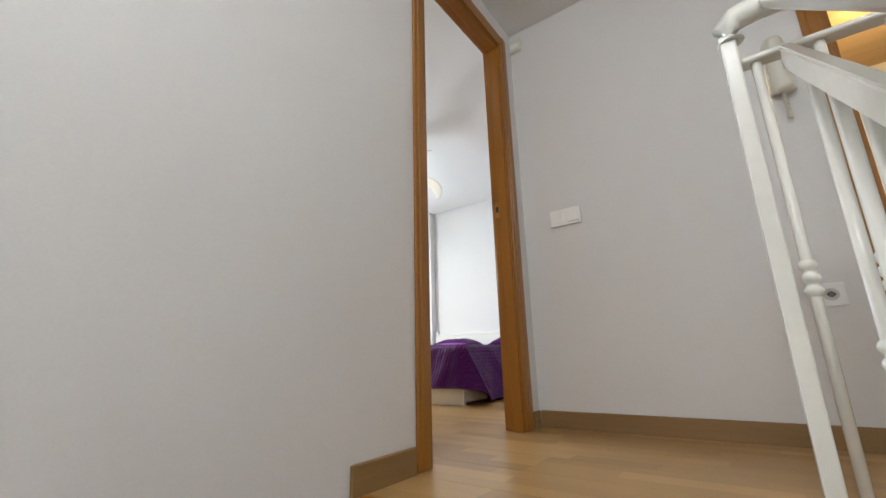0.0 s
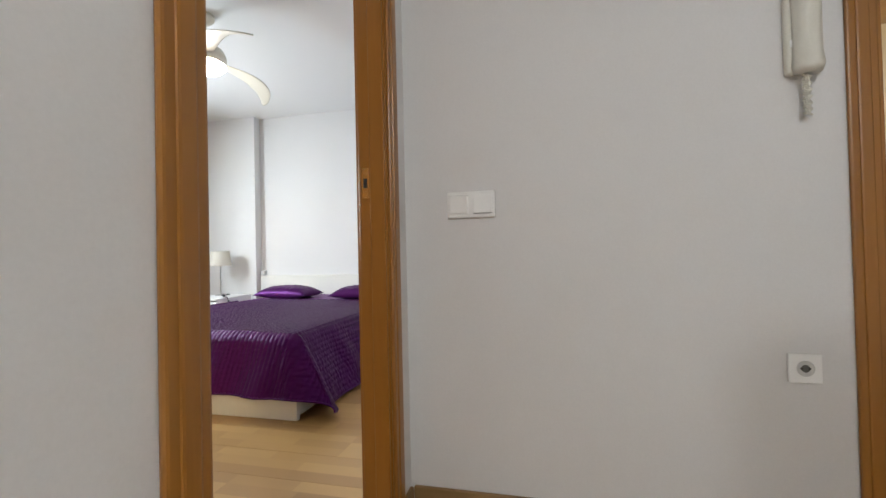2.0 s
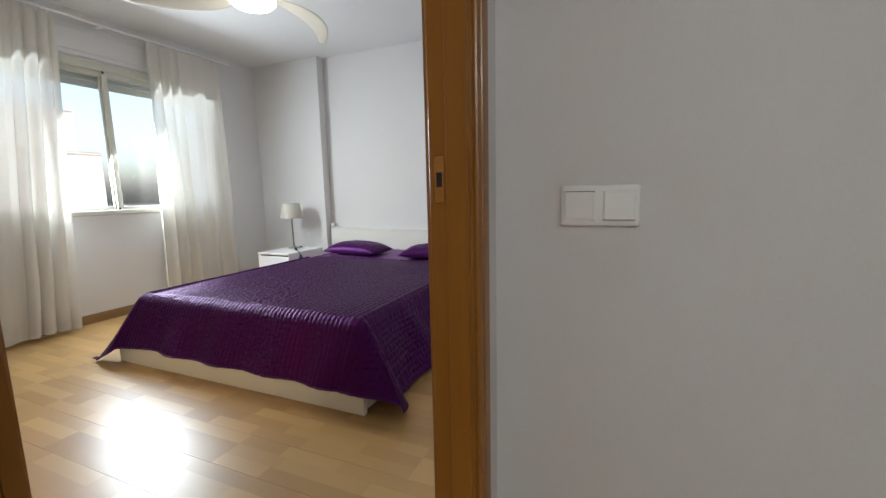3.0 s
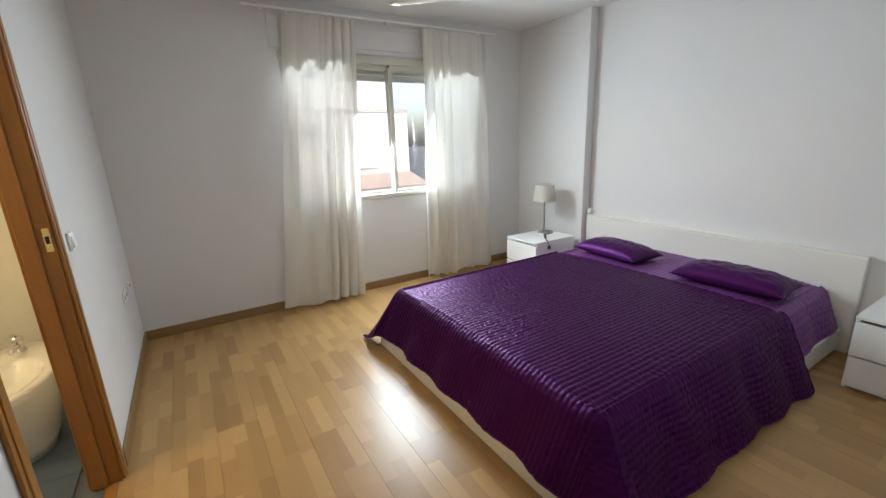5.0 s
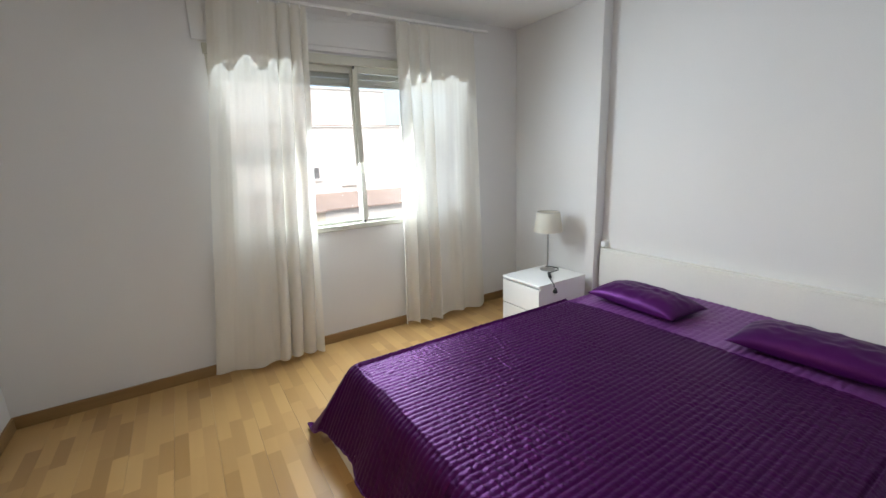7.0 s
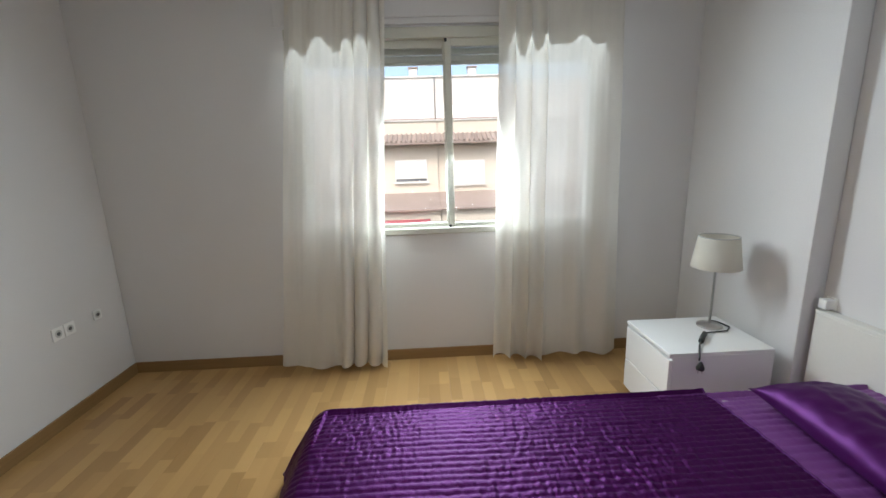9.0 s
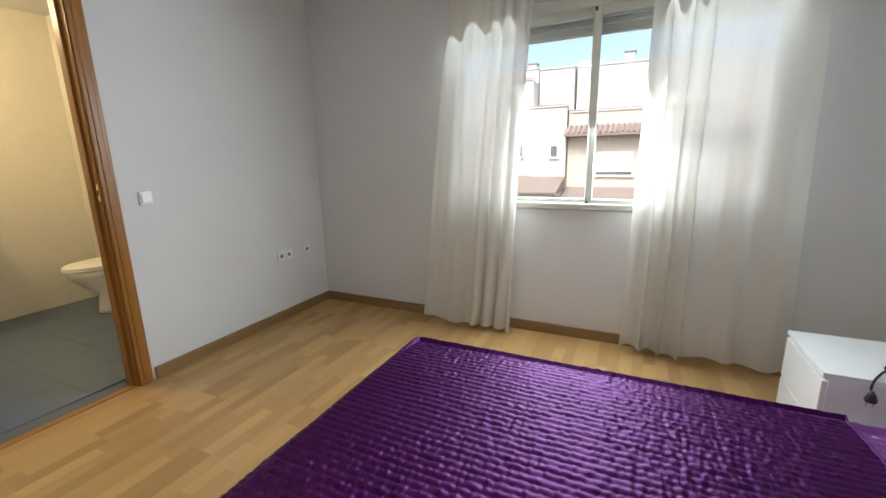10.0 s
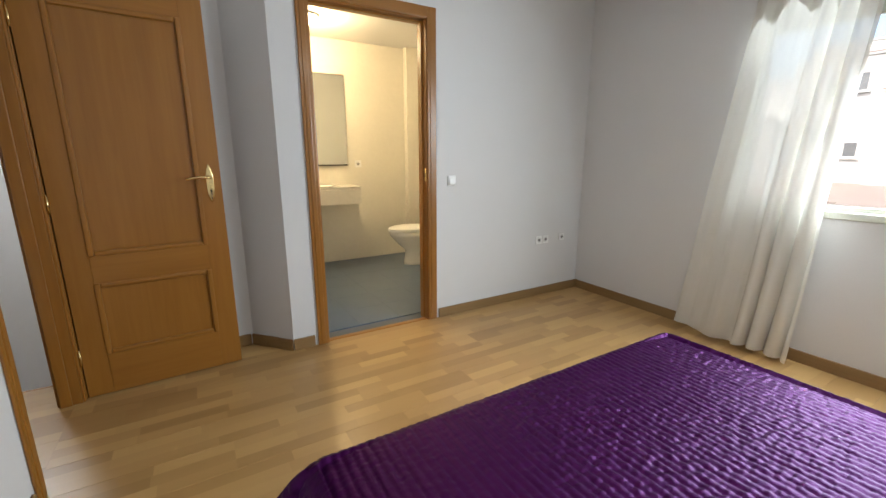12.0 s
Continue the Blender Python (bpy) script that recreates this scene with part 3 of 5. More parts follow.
# ---------- curtains ----------
def curtain(name, top, hem, inner_first, seed, label):
    """Thin cloth hanging from its hooks: tight folds by the gap, wide slack ones at the outer side, whose edge turns back to the wall."""
    rng = random.Random(seed)
    d = thing(name, label, "curtain", "curtains at the window")
    ph = [rng.uniform(0, 6.28) for _ in range(6)]
    (y0, y1), (h0, h1) = top, hem
    ztop, n, rows = 2.375, 190, 44

    def shape(u, v):
        s = u if inner_first else 1 - u           # 0 at the gap, 1 at the outer edge
        if s < 0.42:
            phase, amp = 3.4 * s / 0.42, 0.034
        else:
            phase, amp = 3.4 + 1.6 * (s - 0.42) / 0.58, 0.020
        gather = 0.35 + 0.65 * min(1.0, v * 3.0)
        slow = noise.noise(Vector((s * 3.0, v * 0.9, seed)))
        x = amp * math.sin(2 * math.pi * phase + ph[0] + 1.3 * slow) * gather
        x += 0.030 * noise.noise(Vector((s * 7.0, v * 0.7, seed + 2.0))) * (0.5 + v)
        x += 0.004 * noise.noise(Vector((s * 26.0, v * 0.8, seed + 5.0))) * (1.2 - 0.5 * v)
        x -= 0.062 * max(0.0, (s - 0.86) / 0.14) ** 1.6
        y = y0 + (y1 - y0) * u + (h0 - y0 + (h1 - y1 - h0 + y0) * u) * v
        y += 0.016 * math.cos(2 * math.pi * phase + ph[0] + 1.3 * slow) * gather * (1 if s < 0.42 else 0.5)
        return 0.108 + x * (0.85 + 0.35 * v), y + 0.012 * noise.noise(Vector((s * 2.0, v * 3.0, seed + 8.0))) * v

    bm = bmesh.new()
    grid = []
    for r in range(rows + 1):
        v = r / rows
        row = []
        for i in range(n + 1):
            u = i / n
            x, y = shape(u, v)
            z = ztop * (1 - v) + 0.012 * v
            if r == rows:
                z = 0.016 + 0.018 * (0.5 + 0.5 * math.sin(2 * math.pi * u * 1.7 + ph[5]))
            row.append(bm.verts.new((x, y, z)))
        grid.append(row)
    for a, b in zip(grid, grid[1:]):
        for i in range(n):
            bm.faces.new((a[i], a[i + 1], b[i + 1], b[i]))
    part("cloth", bm, CURTAIN, d, smooth=True)
    # top layer is added to darken the heading like shade from the wall
    for nm, za, zb, lab in (("heading_shade", ztop + 0.012, 2.07, "second cloth layer that imitates shade at the heading"), ("bottom_hem", 0.125, 0.036, "doubled bottom hem")):
        band = bmesh.new()
        hr = []
        for r in range(9):
            z = za + (zb - za) * r / 8
            v = min(1.0, max(0.0, (ztop - z) / (ztop - 0.012)))
            row = []
            for i in range(n + 1):
                x, y = shape(i / n, v)
                row.append(band.verts.new((x - 0.006, y, z)))
            hr.append(row)
        for a, b in zip(hr, hr[1:]):
            for i in range(n):
                band.faces.new((a[i], a[i + 1], b[i + 1], b[i]))
        part(nm, band, CURTAIN, d, lab, True)
    k = 9
    for i in range(k):
        y = y0 + (y1 - y0) * (i + 0.5) / k
        part("hook", tube([(0.098, y, 2.37), (0.098, y, 2.402)], 0.004, 6), PLASTIC, d)
    return d


curtain("curtain", (1.285, 1.85), (1.01, 1.73), False, 3, "ivory cotton curtain hanging to the floor, softly gathered")
curtain("curtain", (2.49, 3.24), (2.44, 3.31), True, 8, "ivory cotton curtain hanging to the floor, softly gathered")
rail = thing("curtain_rail", "slim white curtain rail fixed above the window", "curtain rail")
part("track", box((0.086, 1.0, 2.400), (0.108, 3.36, 2.416), 0.003), PLASTIC, rail)
for y in (1.15, 2.18, 3.2):
    part("bracket", box((0.0, y - 0.012, 2.404), (0.092, y + 0.012, 2.422), 0.003), PLASTIC, rail)
structure("shutter_box_cover", box((0.0005, WY0 - 0.06, 2.150), (0.014, WY1 + 0.06, 2.385), 0.004), WALL, "white painted shutter box cover above the window", "shutter box")
structure("shutter_box_lid", box((0.0145, WY0 + 0.02, 2.185), (0.021, WY1 - 0.02, 2.350), 0.006, 2), WALL, "raised lid of the shutter box", "shutter box")

# ---------- bed ----------
BX_L, BX_R, BY_F, BY_H = 1.12, 2.952, 1.458, 3.818
bed = thing("bed", "low white bed frame with a plain white headboard", "bed")
part("footboard", box((BX_L, BY_F, 0), (BX_R, BY_F + 0.030, 0.155), 0.003), BED_WHITE, bed, "plain white foot panel")
part("side_rail", box((BX_L, BY_F + 0.03, 0.02), (BX_L + 0.028, BY_H, 0.155), 0.003), BED_WHITE, bed)
part("side_rail", box((BX_R - 0.028, BY_F + 0.03, 0.02), (BX_R, BY_H, 0.155), 0.003), BED_WHITE, bed)
part("headboard", box((0.950, BY_H, 0.0), (3.0, BY_H + 0.05, 0.615), 0.004), BED_WHITE, bed, "wide white headboard")
part("headboard_cap", box((0.950, BY_H, 0.6155), (3.0, BY_H + 0.05, 0.632), 0.002), BED_WHITE, bed)
mat = thing("mattress", "thick mattress under the purple bedding", "mattress")
part("core", box((1.22, 1.61, 0.14), (2.83, 3.812, 0.392), 0.06, 4), MATTRESS, mat, smooth=True)


def drape(name, x0, x1, y0, y1, top, hang, mat_, lift, ridge, seed, flare=0.48):
    """Cloth over the bed: flat on top, falling over the sides, spreading at the corners."""
    hl, hr_, hf = hang
    rng = random.Random(seed)
    nx, ny = (480, 400) if ridge and y1 - y0 > 1 else (330, 120)
    bm = bmesh.new()
    grid = []
    for j in range(ny + 1):
        row = []
        for i in range(nx + 1):
            sx = x0 - hl + (x1 - x0 + hl + hr_) * i / nx
            sy = y0 - hf + (y1 - y0 + hf) * j / ny
            dx = max(x0 - sx, 0, sx - x1)
            dy = max(y0 - sy, 0)
            sgn = -1 if sx < x0 else 1
            r = 0.05
            pn = 3.0 if sx > x1 else 2.0
            if sx > x1 and dy > 0:
                qa, qb = dx / hr_, dy / hf
                soften = max(qa, qb) / (qa ** 3 + qb ** 3) ** (1 / 3)
                dx, dy = dx * soften, dy * soften
            d = (dx ** pn + dy ** pn) ** (1 / pn)
            ang = math.atan2(dy, dx) if d > 1e-6 else 0
            corner = math.sin(2 * ang) if d > 1e-6 else 0
            fall = 0.0 if d < 1e-6 else (d - r * 0.57 if d > r * 1.57 else r * (1 - math.cos(d / r)))
            out = 0.0 if d < 1e-6 else (r if d > r * 1.57 else r * math.sin(d / r))
            edge_n = noise.noise(Vector((sx * 3.1, sy * 3.1, seed)))
            wave = noise.noise(Vector((sx * 5.0 + seed, sy * 5.0, 1.7)))
            out += fall * (0.42 * math.cos(ang) ** 2 + flare * math.sin(ang) ** 2 + 0.05 * edge_n + (0.34 if sgn > 0 else 0.22) * corner)
            floor_z = 0.012
            z = top - fall * (1 + 0.05 * edge_n)
            if z < floor_z:
                out += (floor_z - z) * 0.55
                z = floor_z + 0.012 * (1 + wave)
            cx, cy = (math.cos(ang), math.sin(ang)) if d > 1e-6 else (0, 0)
            spread = corner if sgn > 0 else 0.0
            px = min(max(sx, x0), x1) + sgn * cx * out * (1 + 0.28 * spread)
            py = max(sy, y0) - cy * out * (1 - 0.20 * spread)
            if d > 0.02:
                k = min(1, fall / 0.2)
                fold = math.sin((sy if dx > dy else sx) * 17 + 2.0 * edge_n + seed)
                px += sgn * cx * 0.009 * fold * k
                py -= cy * 0.009 * fold * k
                gather = 0.030 * corner * k * math.sin(ang * 9.0 + 0.6)
                px += sgn * cy * gather
                py += cx * gather
            else:
                z += lift * (0.5 + noise.noise(Vector((sx * 2.2, sy * 2.2, seed + 3))))
                z -= 0.020 * max(0, (abs(sx - (x0 + x1) / 2) / ((x1 - x0) / 2)) ** 6)
            if ridge:
                ph = sx / ridge + 0.10 * noise.noise(Vector((sx * 6, sy * 6, 9.0)))
                puff = abs(math.sin(math.pi * ph)) ** 0.6
                puck = noise.noise(Vector((sx * 30, sy * 70, 4.2))) + 0.5 * noise.noise(Vector((sx * 60, sy * 110, 1.2)))
                amp = 0.0052 * (puff - 0.6) + 0.0046 * puck * (0.65 + 0.7 * noise.noise(Vector((sx * 2.4, sy * 2.4, 7.7))))
                if fall > 0.03:
                    px += sgn * cx * amp
                    py -= cy * amp
                else:
                    z += amp
            row.append(bm.verts.new((px, py, z)))
        grid.append(row)
    for a, b in zip(grid, grid[1:]):
        for i in range(nx):
            bm.faces.new((a[i], a[i + 1], b[i + 1], b[i]))
    hems = [[v.co.copy() for v in grid[0][::4]], [v.co.copy() for v in grid[-1][::4]], [r_[0].co.copy() for r_ in grid[::4]], [r_[-1].co.copy() for r_ in grid[::4]]]
    return bm, hems


sheet_t = thing("bed_sheet", "lighter mauve satin sheet at the head of the bed", "bed sheet")
sheet_bm, _ = drape("sheet", 1.25, 2.79, 2.95, 3.812, 0.411, (0.24, 0.28, 0.02), SHEET, 0.003, 0.036, 21)
part("cloth", sheet_bm, SHEET, sheet_t, smooth=True)
quilt_t = thing("quilt", "deep purple satin quilt with fine stitched rows, draped over the bed", "quilt")
quilt_bm, hems = drape("quilt", 1.235, 2.822, 1.625, 3.13, 0.422, (0.32, 0.42, 0.33), SATIN, 0.006, 0.027, 5)
part("cover", quilt_bm, SATIN, quilt_t, "stitched purple satin face", True)
for hem in hems:
    part("hem_piping", tube(hem, 0.0045, 6), SATIN_SMOOTH, quilt_t, "dark purple hem piping", True)


def pillow(cx, cy, turn, w=0.62, d=0.35, h=0.145, seed=1):
    p = thing("pillow", "small shiny purple satin pillow with pointed corners", "pillow", "pillows on the bed", at=(cx, cy, 0.411), turn=turn)
    bm = bmesh.new()
    n, m_ = 44, 30
    for s in (1, -1):
        g = []
        for j in range(m_ + 1):
            row = []
            for i in range(n + 1):
                u, v = i / n * 2 - 1, j / m_ * 2 - 1
                prof = max(0.0, (1 - abs(u) ** 3.2)) ** 0.55 * max(0.0, (1 - abs(v) ** 2.6)) ** 0.6
                pinch = 1 - 0.07 * (1 - abs(u) ** 4) * abs(v) ** 6 - 0.0
                pinx = 1 - 0.05 * (1 - abs(v) ** 4) * abs(u) ** 6
                wr = 0.006 * noise.noise(Vector((u * 5, v * 5, seed))) + 0.004 * noise.noise(Vector((u * 11, v * 3, seed + 4)))
                z = s * h * 0.5 * prof + (wr * prof if s > 0 else 0)
                row.append(bm.verts.new((u * w / 2 * pinx, v * d / 2 * pinch, h * 0.30 + z * (1.25 if s > 0 else 0.55))))
            g.append(row)
        for a, b in zip(g, g[1:]):
            for i in range(n):
                bm.faces.new((a[i], a[i + 1], b[i + 1], b[i]) if s > 0 else (a[i], b[i], b[i + 1], a[i + 1]))
    bmesh.ops.remove_doubles(bm, verts=bm.verts[:], dist=0.0006)
    part("cushion", bm, SATIN_SMOOTH, p, smooth=True)
    return p


pillow(1.60, 3.41, -4, seed=2)
pillow(2.49, 3.38, 3, w=0.66, seed=9)


# ---------- nightstands ----------
def nightstand(x0, y0, label):
    d = thing("nightstand", label, "nightstand", "nightstands beside the bed")
    wd, dp, h = 0.420, 0.52, 0.425
    part("side_panel", box((x0, y0 + 0.018, 0), (x0 + 0.018, y0 + dp, h - 0.018), 0.001), WHITE_LAC, d)
    part("side_panel", box((x0 + wd - 0.018, y0 + 0.018, 0), (x0 + wd, y0 + dp, h - 0.018), 0.001), WHITE_LAC, d)
    part("back_panel", box((x0 + 0.018, y0 + dp - 0.012, 0.02), (x0 + wd - 0.018, y0 + dp - 0.004, h - 0.018)), WHITE_LAC, d)
    part("top_panel", box((x0, y0, h - 0.018), (x0 + wd, y0 + dp, h), 0.0015), WHITE_LAC, d)
    for z0, z1 in ((0.022, 0.192), (0.200, h - 0.034)):
        bm = box((x0 + 0.002, y0, z0), (x0 + wd - 0.002, y0 + 0.018, z1), 0.0015)
        part("drawer_front", bm, WHITE_LAC, d)
        part("drawer_box", box((x0 + 0.022, y0 + 0.018, z0 + 0.012), (x0 + wd - 0.022, y0 + dp - 0.04, z1 - 0.02)), WHITE_LAC, d)
    part("plinth", box((x0 + 0.018, y0 + 0.04, 0), (x0 + wd - 0.018, y0 + 0.055, 0.03)), WHITE_LAC, d)
    return d


nightstand(0.505, 3.160, "white two-drawer nightstand beside the bed under a lamp")
nightstand(3.10, 3.340, "white two-drawer nightstand beside the bed")

# table lamp
LX, LY, LZ = 0.630, 3.555, 0.425
tl = thing("table_lamp", "slim steel table lamp with a cream drum shade on the nightstand", "table lamp", at=(LX, LY, LZ))
part("base", lathe([(0.0, 0.0), (0.062, 0.0), (0.064, 0.004), (0.060, 0.010), (0.02, 0.016), (0.008, 0.022), (0.0, 0.022)], 32), STEEL, tl, "round steel foot", True)
part("stem", lathe([(0.0, 0.018), (0.0065, 0.018), (0.0065, 0.34), (0.011, 0.342), (0.011, 0.375), (0.0, 0.376)], 14), STEEL, tl, "thin steel stem", True)
sh = lathe([(0.118, 0.335), (0.094, 0.50), (0.092, 0.50), (0.116, 0.336), (0.118, 0.335)], 40)
shade = part("shade", sh, SHADE, tl, "cream cloth drum shade", True)
part("shade_ring", lathe([(0.094, 0.496), (0.0955, 0.502), (0.091, 0.502), (0.092, 0.496)], 40), STEEL, shade, "", True)
part("bulb_holder", lathe([(0, 0.37), (0.017, 0.37), (0.018, 0.42), (0.03, 0.45), (0.02, 0.478), (0, 0.482)], 16), PLASTIC, tl, "", True)
cord = tube([(-0.05, 0.03, 0.012), (-0.03, 0.075, 0.006), (0.04, 0.085, 0.006), (0.085, 0.04, 0.006), (0.09, -0.03, 0.006), (0.10, -0.085, 0.008), (0.13, -0.118, 0.012), (0.20, -0.18, 0.012), (0.24, -0.215, 0.008), (0.30, -0.255, 0.006), (0.322, -0.268, 0.003), (0.328, -0.272, -0.006), (0.329, -0.273, -0.022)], 0.0042, 8)
part("cord", cord, BLACK_PLUG, tl, "black lamp cord", True)
part("cord_switch", tube([(0.118, -0.106, 0.013), (0.124, -0.112, 0.014), (0.160, -0.146, 0.015), (0.196, -0.176, 0.014), (0.204, -0.184, 0.013)], 0.0125, 10), BLACK_PLUG, tl, "black in-line cord switch", True)
part("plug", lathe([(0, 0), (0.016, 0.0), (0.0185, 0.010), (0.011, 0.030), (0.005, 0.040), (0, 0.040)], 16, at=(0.3415, -0.273, -0.062)), BLACK_PLUG, tl, "black mains plug", True)
for dy in (-0.0095, 0.0095):
    part("plug_pin", tube([(0.3415, -0.273 + dy, -0.080), (0.3415, -0.273 + dy, -0.060)], 0.0022, 8), STEEL, tl, "", True)

# ---------- ceiling fan ----------
FX, FY = 1.975, 1.94
fan = thing("ceiling_fan", "three-blade ceiling fan with cream curved blades and a lit lamp", "ceiling fan", at=(FX, FY, 0))
part("canopy", lathe([(0, ZC), (0.065, ZC), (0.062, ZC - 0.03), (0.03, ZC - 0.06), (0, ZC - 0.06)], 28), FANBLADE, fan, "", True)
part("downrod", lathe([(0, ZC - 0.05), (0.012, ZC - 0.05), (0.012, 2.27), (0, 2.27)], 14), FANBLADE, fan, "", True)
part("motor_housing", lathe([(0, 2.29), (0.06, 2.29), (0.12, 2.26), (0.135, 2.22), (0.132, 2.165), (0, 2.16)], 36), FANBLADE, fan, "cream motor housing", True)
part("lamp_diffuser", lathe([(0.132, 2.165), (0.130, 2.15), (0.11, 2.13), (0.06, 2.118), (0, 2.115)], 36), LAMPGLOW, fan, "lit white lamp glass", True)


def fan_blade(a0):
    bm = bmesh.new()
    rings = []
    n = 22
    for i in range(n + 1):
        t = i / n
        r = 0.11 + 0.57 * t
        sweep = radians(a0) + 0.42 * t * t
        half = (0.036 + 0.062 * math.sin(math.pi * min(1, t * 0.95 + 0.12)) ** 1.0) * (1 if t < 0.93 else math.sqrt(max(0.02, 1 - ((t - 0.93) / 0.07) ** 2)))
        tilt = 0.22 * (1 - 0.5 * t)
        z0 = 2.20 - 0.075 * t * t
        ring = []
        for k in range(12):
            b = 2 * math.pi * k / 12
            c, s = math.cos(b) * half, math.sin(b) * 0.005
            tang = Vector((-math.sin(sweep), math.cos(sweep), 0))
            rad = Vector((math.cos(sweep), math.sin(sweep), 0))
            p = rad * r + tang * c + Vector((0, 0, z0 + c * tilt + s))
            ring.append(p)
        rings.append(ring)
    return loft(rings, bm=bm)


for a in (70, 190, 310):
    part("blade", fan_blade(a), FANBLADE, fan, "cream curved fan blade", True)

# ---------- switches and sockets ----------
EDGE_SHADE = material("grey_edge_shade", (0.58, 0.57, 0.54), 0.7, var=0.05)
CORE_GAP = material("socket_core_and_gap_shade", (0.12, 0.12, 0.115), 0.6, var=0.05)
WELL = material("socket_well", (0.60, 0.60, 0.58), 0.45, var=0.03)


def wall_pose(at, face):
    """Axes for a fitting on a wall: x along the wall, y out of it, z up."""
    turn = {"+y": 0, "-y": 180, "+x": -90, "-x": 90}[face]
    return at, turn


def switch(at, face, gangs, label, size=0.074, rockers=None):
    pos, turn = wall_pose(at, face)
    w_ = size * gangs
    d = thing("light_switch", label, "light switch", at=pos, turn=turn)
    part("frame_plate", box((-w_ / 2, 0, -size / 2 - 0.004), (w_ / 2, 0.012, size / 2 + 0.004), 0.006, 3), PLASTIC, d)
    # grey rim behind the plate, drawn as the shade along its edges
    part("edge_shade", box((-w_ / 2 - 0.0006, 0.0002, -size / 2 - 0.0048), (w_ / 2 + 0.0006, 0.003, size / 2 + 0.0045)), EDGE_SHADE, d)
    for g in range(gangs):
        cx = -w_ / 2 + size * (g + 0.5)
        tilt = 0.10 if g == 0 else -0.10
        rk = box((cx - size * 0.37, 0.006, -size * 0.37), (cx + size * 0.37, 0.0185, size * 0.37), 0.002, 2)
        for v in rk.verts:
            if v.co.y > 0.012:
                v.co.y -= tilt * v.co.z
        part("rocker", rk, PLASTIC, d)
        zg = -size * 0.37 if g == 0 else size * 0.37
        # dark strip painted as the shade at one side of the rocker
        part("shadow_gap", box((cx - size * 0.38, 0.0105, zg - 0.0016), (cx + size * 0.38, 0.0132, zg + 0.0016)), CORE_GAP, d)
        part("surround", box((cx - size * 0.41, 0.009, -size * 0.41), (cx + size * 0.41, 0.0128, size * 0.41), 0.001), PLASTIC, d)
    return d


def socket(at, face, label, size=0.078):
    pos, turn = wall_pose(at, face)
    d = thing("power_socket", label, "socket", at=pos, turn=turn)
    part("frame_plate", box((-size / 2, 0, -size / 2), (size / 2, 0.009, size / 2), 0.003, 2), PLASTIC, d)
    bm = lathe([(0.021, 0.0), (0.021, 0.0102), (0.018, 0.0102), (0.017, 0.0094), (0, 0.0094)], 28)
    bmesh.ops.rotate(bm, verts=bm.verts[:], cent=(0, 0, 0), matrix=Matrix.Rotation(radians(-90), 3, 'X'))
    well = part("well", bm, WELL, d, "round recessed socket well", True)
    core = lathe([(0.0105, 0.0094), (0.0105, 0.0099), (0, 0.0099)], 18)
    bmesh.ops.rotate(core, verts=core.verts[:], cent=(0, 0, 0), matrix=Matrix.Rotation(radians(-90), 3, 'X'))
    part("socket_core", core, CORE_GAP, well)
    for s in (-1, 1):
        h = lathe([(0.003, 0.0094), (0.003, 0.0102), (0, 0.0102)], 10)
        bmesh.ops.rotate(h, verts=h.verts[:], cent=(0, 0, 0), matrix=Matrix.Rotation(radians(-90), 3, 'X'))
        bmesh.ops.translate(h, verts=h.verts[:], vec=(s * 0.0095, 0, 0))
        part("pin_hole", h, DARK, well)
    return d


switch((3.964, YH - 0.001, 0.986), "-y", 2, "double white light switch on the landing wall", 0.077)
socket((4.857, YH - 0.001, 0.502), "-y", "white mains socket on the landing wall")
switch((1.412, 0.001, 1.049), "+y", 1, "single white light switch beside the bathroom door", 0.066)
for i, x in enumerate((0.506, 0.431)):
    socket((x, 0.001, 0.508), "+y", "white mains socket low on the wall", 0.070)
socket((0.230, 0.001, 0.512), "+y", "flat white aerial socket low on the wall", 0.060)
kn = thing("cable_box", "small white cable box on the wall above the headboard", "cable box", at=(0.972, YR, 0.664), turn=180)
part("cover", box((-0.020, 0, -0.022), (0.020, 0.050, 0.022), 0.004, 2), PLASTIC, kn)
part("base", box((-0.026, 0, -0.030), (0.026, 0.006, 0.030), 0.002), PLASTIC, kn)
socket((1.36, BYW + 0.001, 1.135), "+y", "white socket beside the bathroom mirror", 0.080)

# entry phone
ph = thing("entry_phone", "ivory wall entry phone with its handset hung on the landing wall", "entry phone", at=(4.872, YH, 1.400), turn=180)
part("base_plate", box((-0.045, 0.0, -0.11), (0.040, 0.026, 0.105), 0.010, 3), PLASTIC_OLD, ph, smooth=True)
hs = bmesh.new()
rings = []
for t in range(15):
    v = t / 14
    z = -0.115 + 0.235 * v
    dep = 0.030 + 0.020 * (abs(v - 0.5) * 2) ** 2
    hw = 0.033 + 0.005 * (abs(v - 0.5) * 2) ** 2
    end = 1.0 if 0 < t < 14 else 0.82
    rings.append([(-0.002 + hw * end * math.cos(a) * (1 if abs(math.cos(a)) < 0.8 else 0.96), 0.026 + dep * end * max(0.0, math.sin(a)) + 0.002, z) for a in [math.pi * k / 10 for k in range(11)]])
part("handset", loft(rings, bm=hs), PLASTIC_OLD, ph, "curved ivory handset", True)
part("call_button", box((0.018, 0.024, -0.04), (0.034, 0.030, -0.02), 0.003, 2), PLASTIC, ph)
coil = [(0.0 + 0.008 * math.cos(k * 1.9), 0.03 + 0.008 * math.sin(k * 1.9), -0.112 - 0.0016 * k) for k in range(72)]
part("coiled_cord", tube(coil, 0.0028, 6), PLASTIC_OLD, ph, "short coiled cord", True)
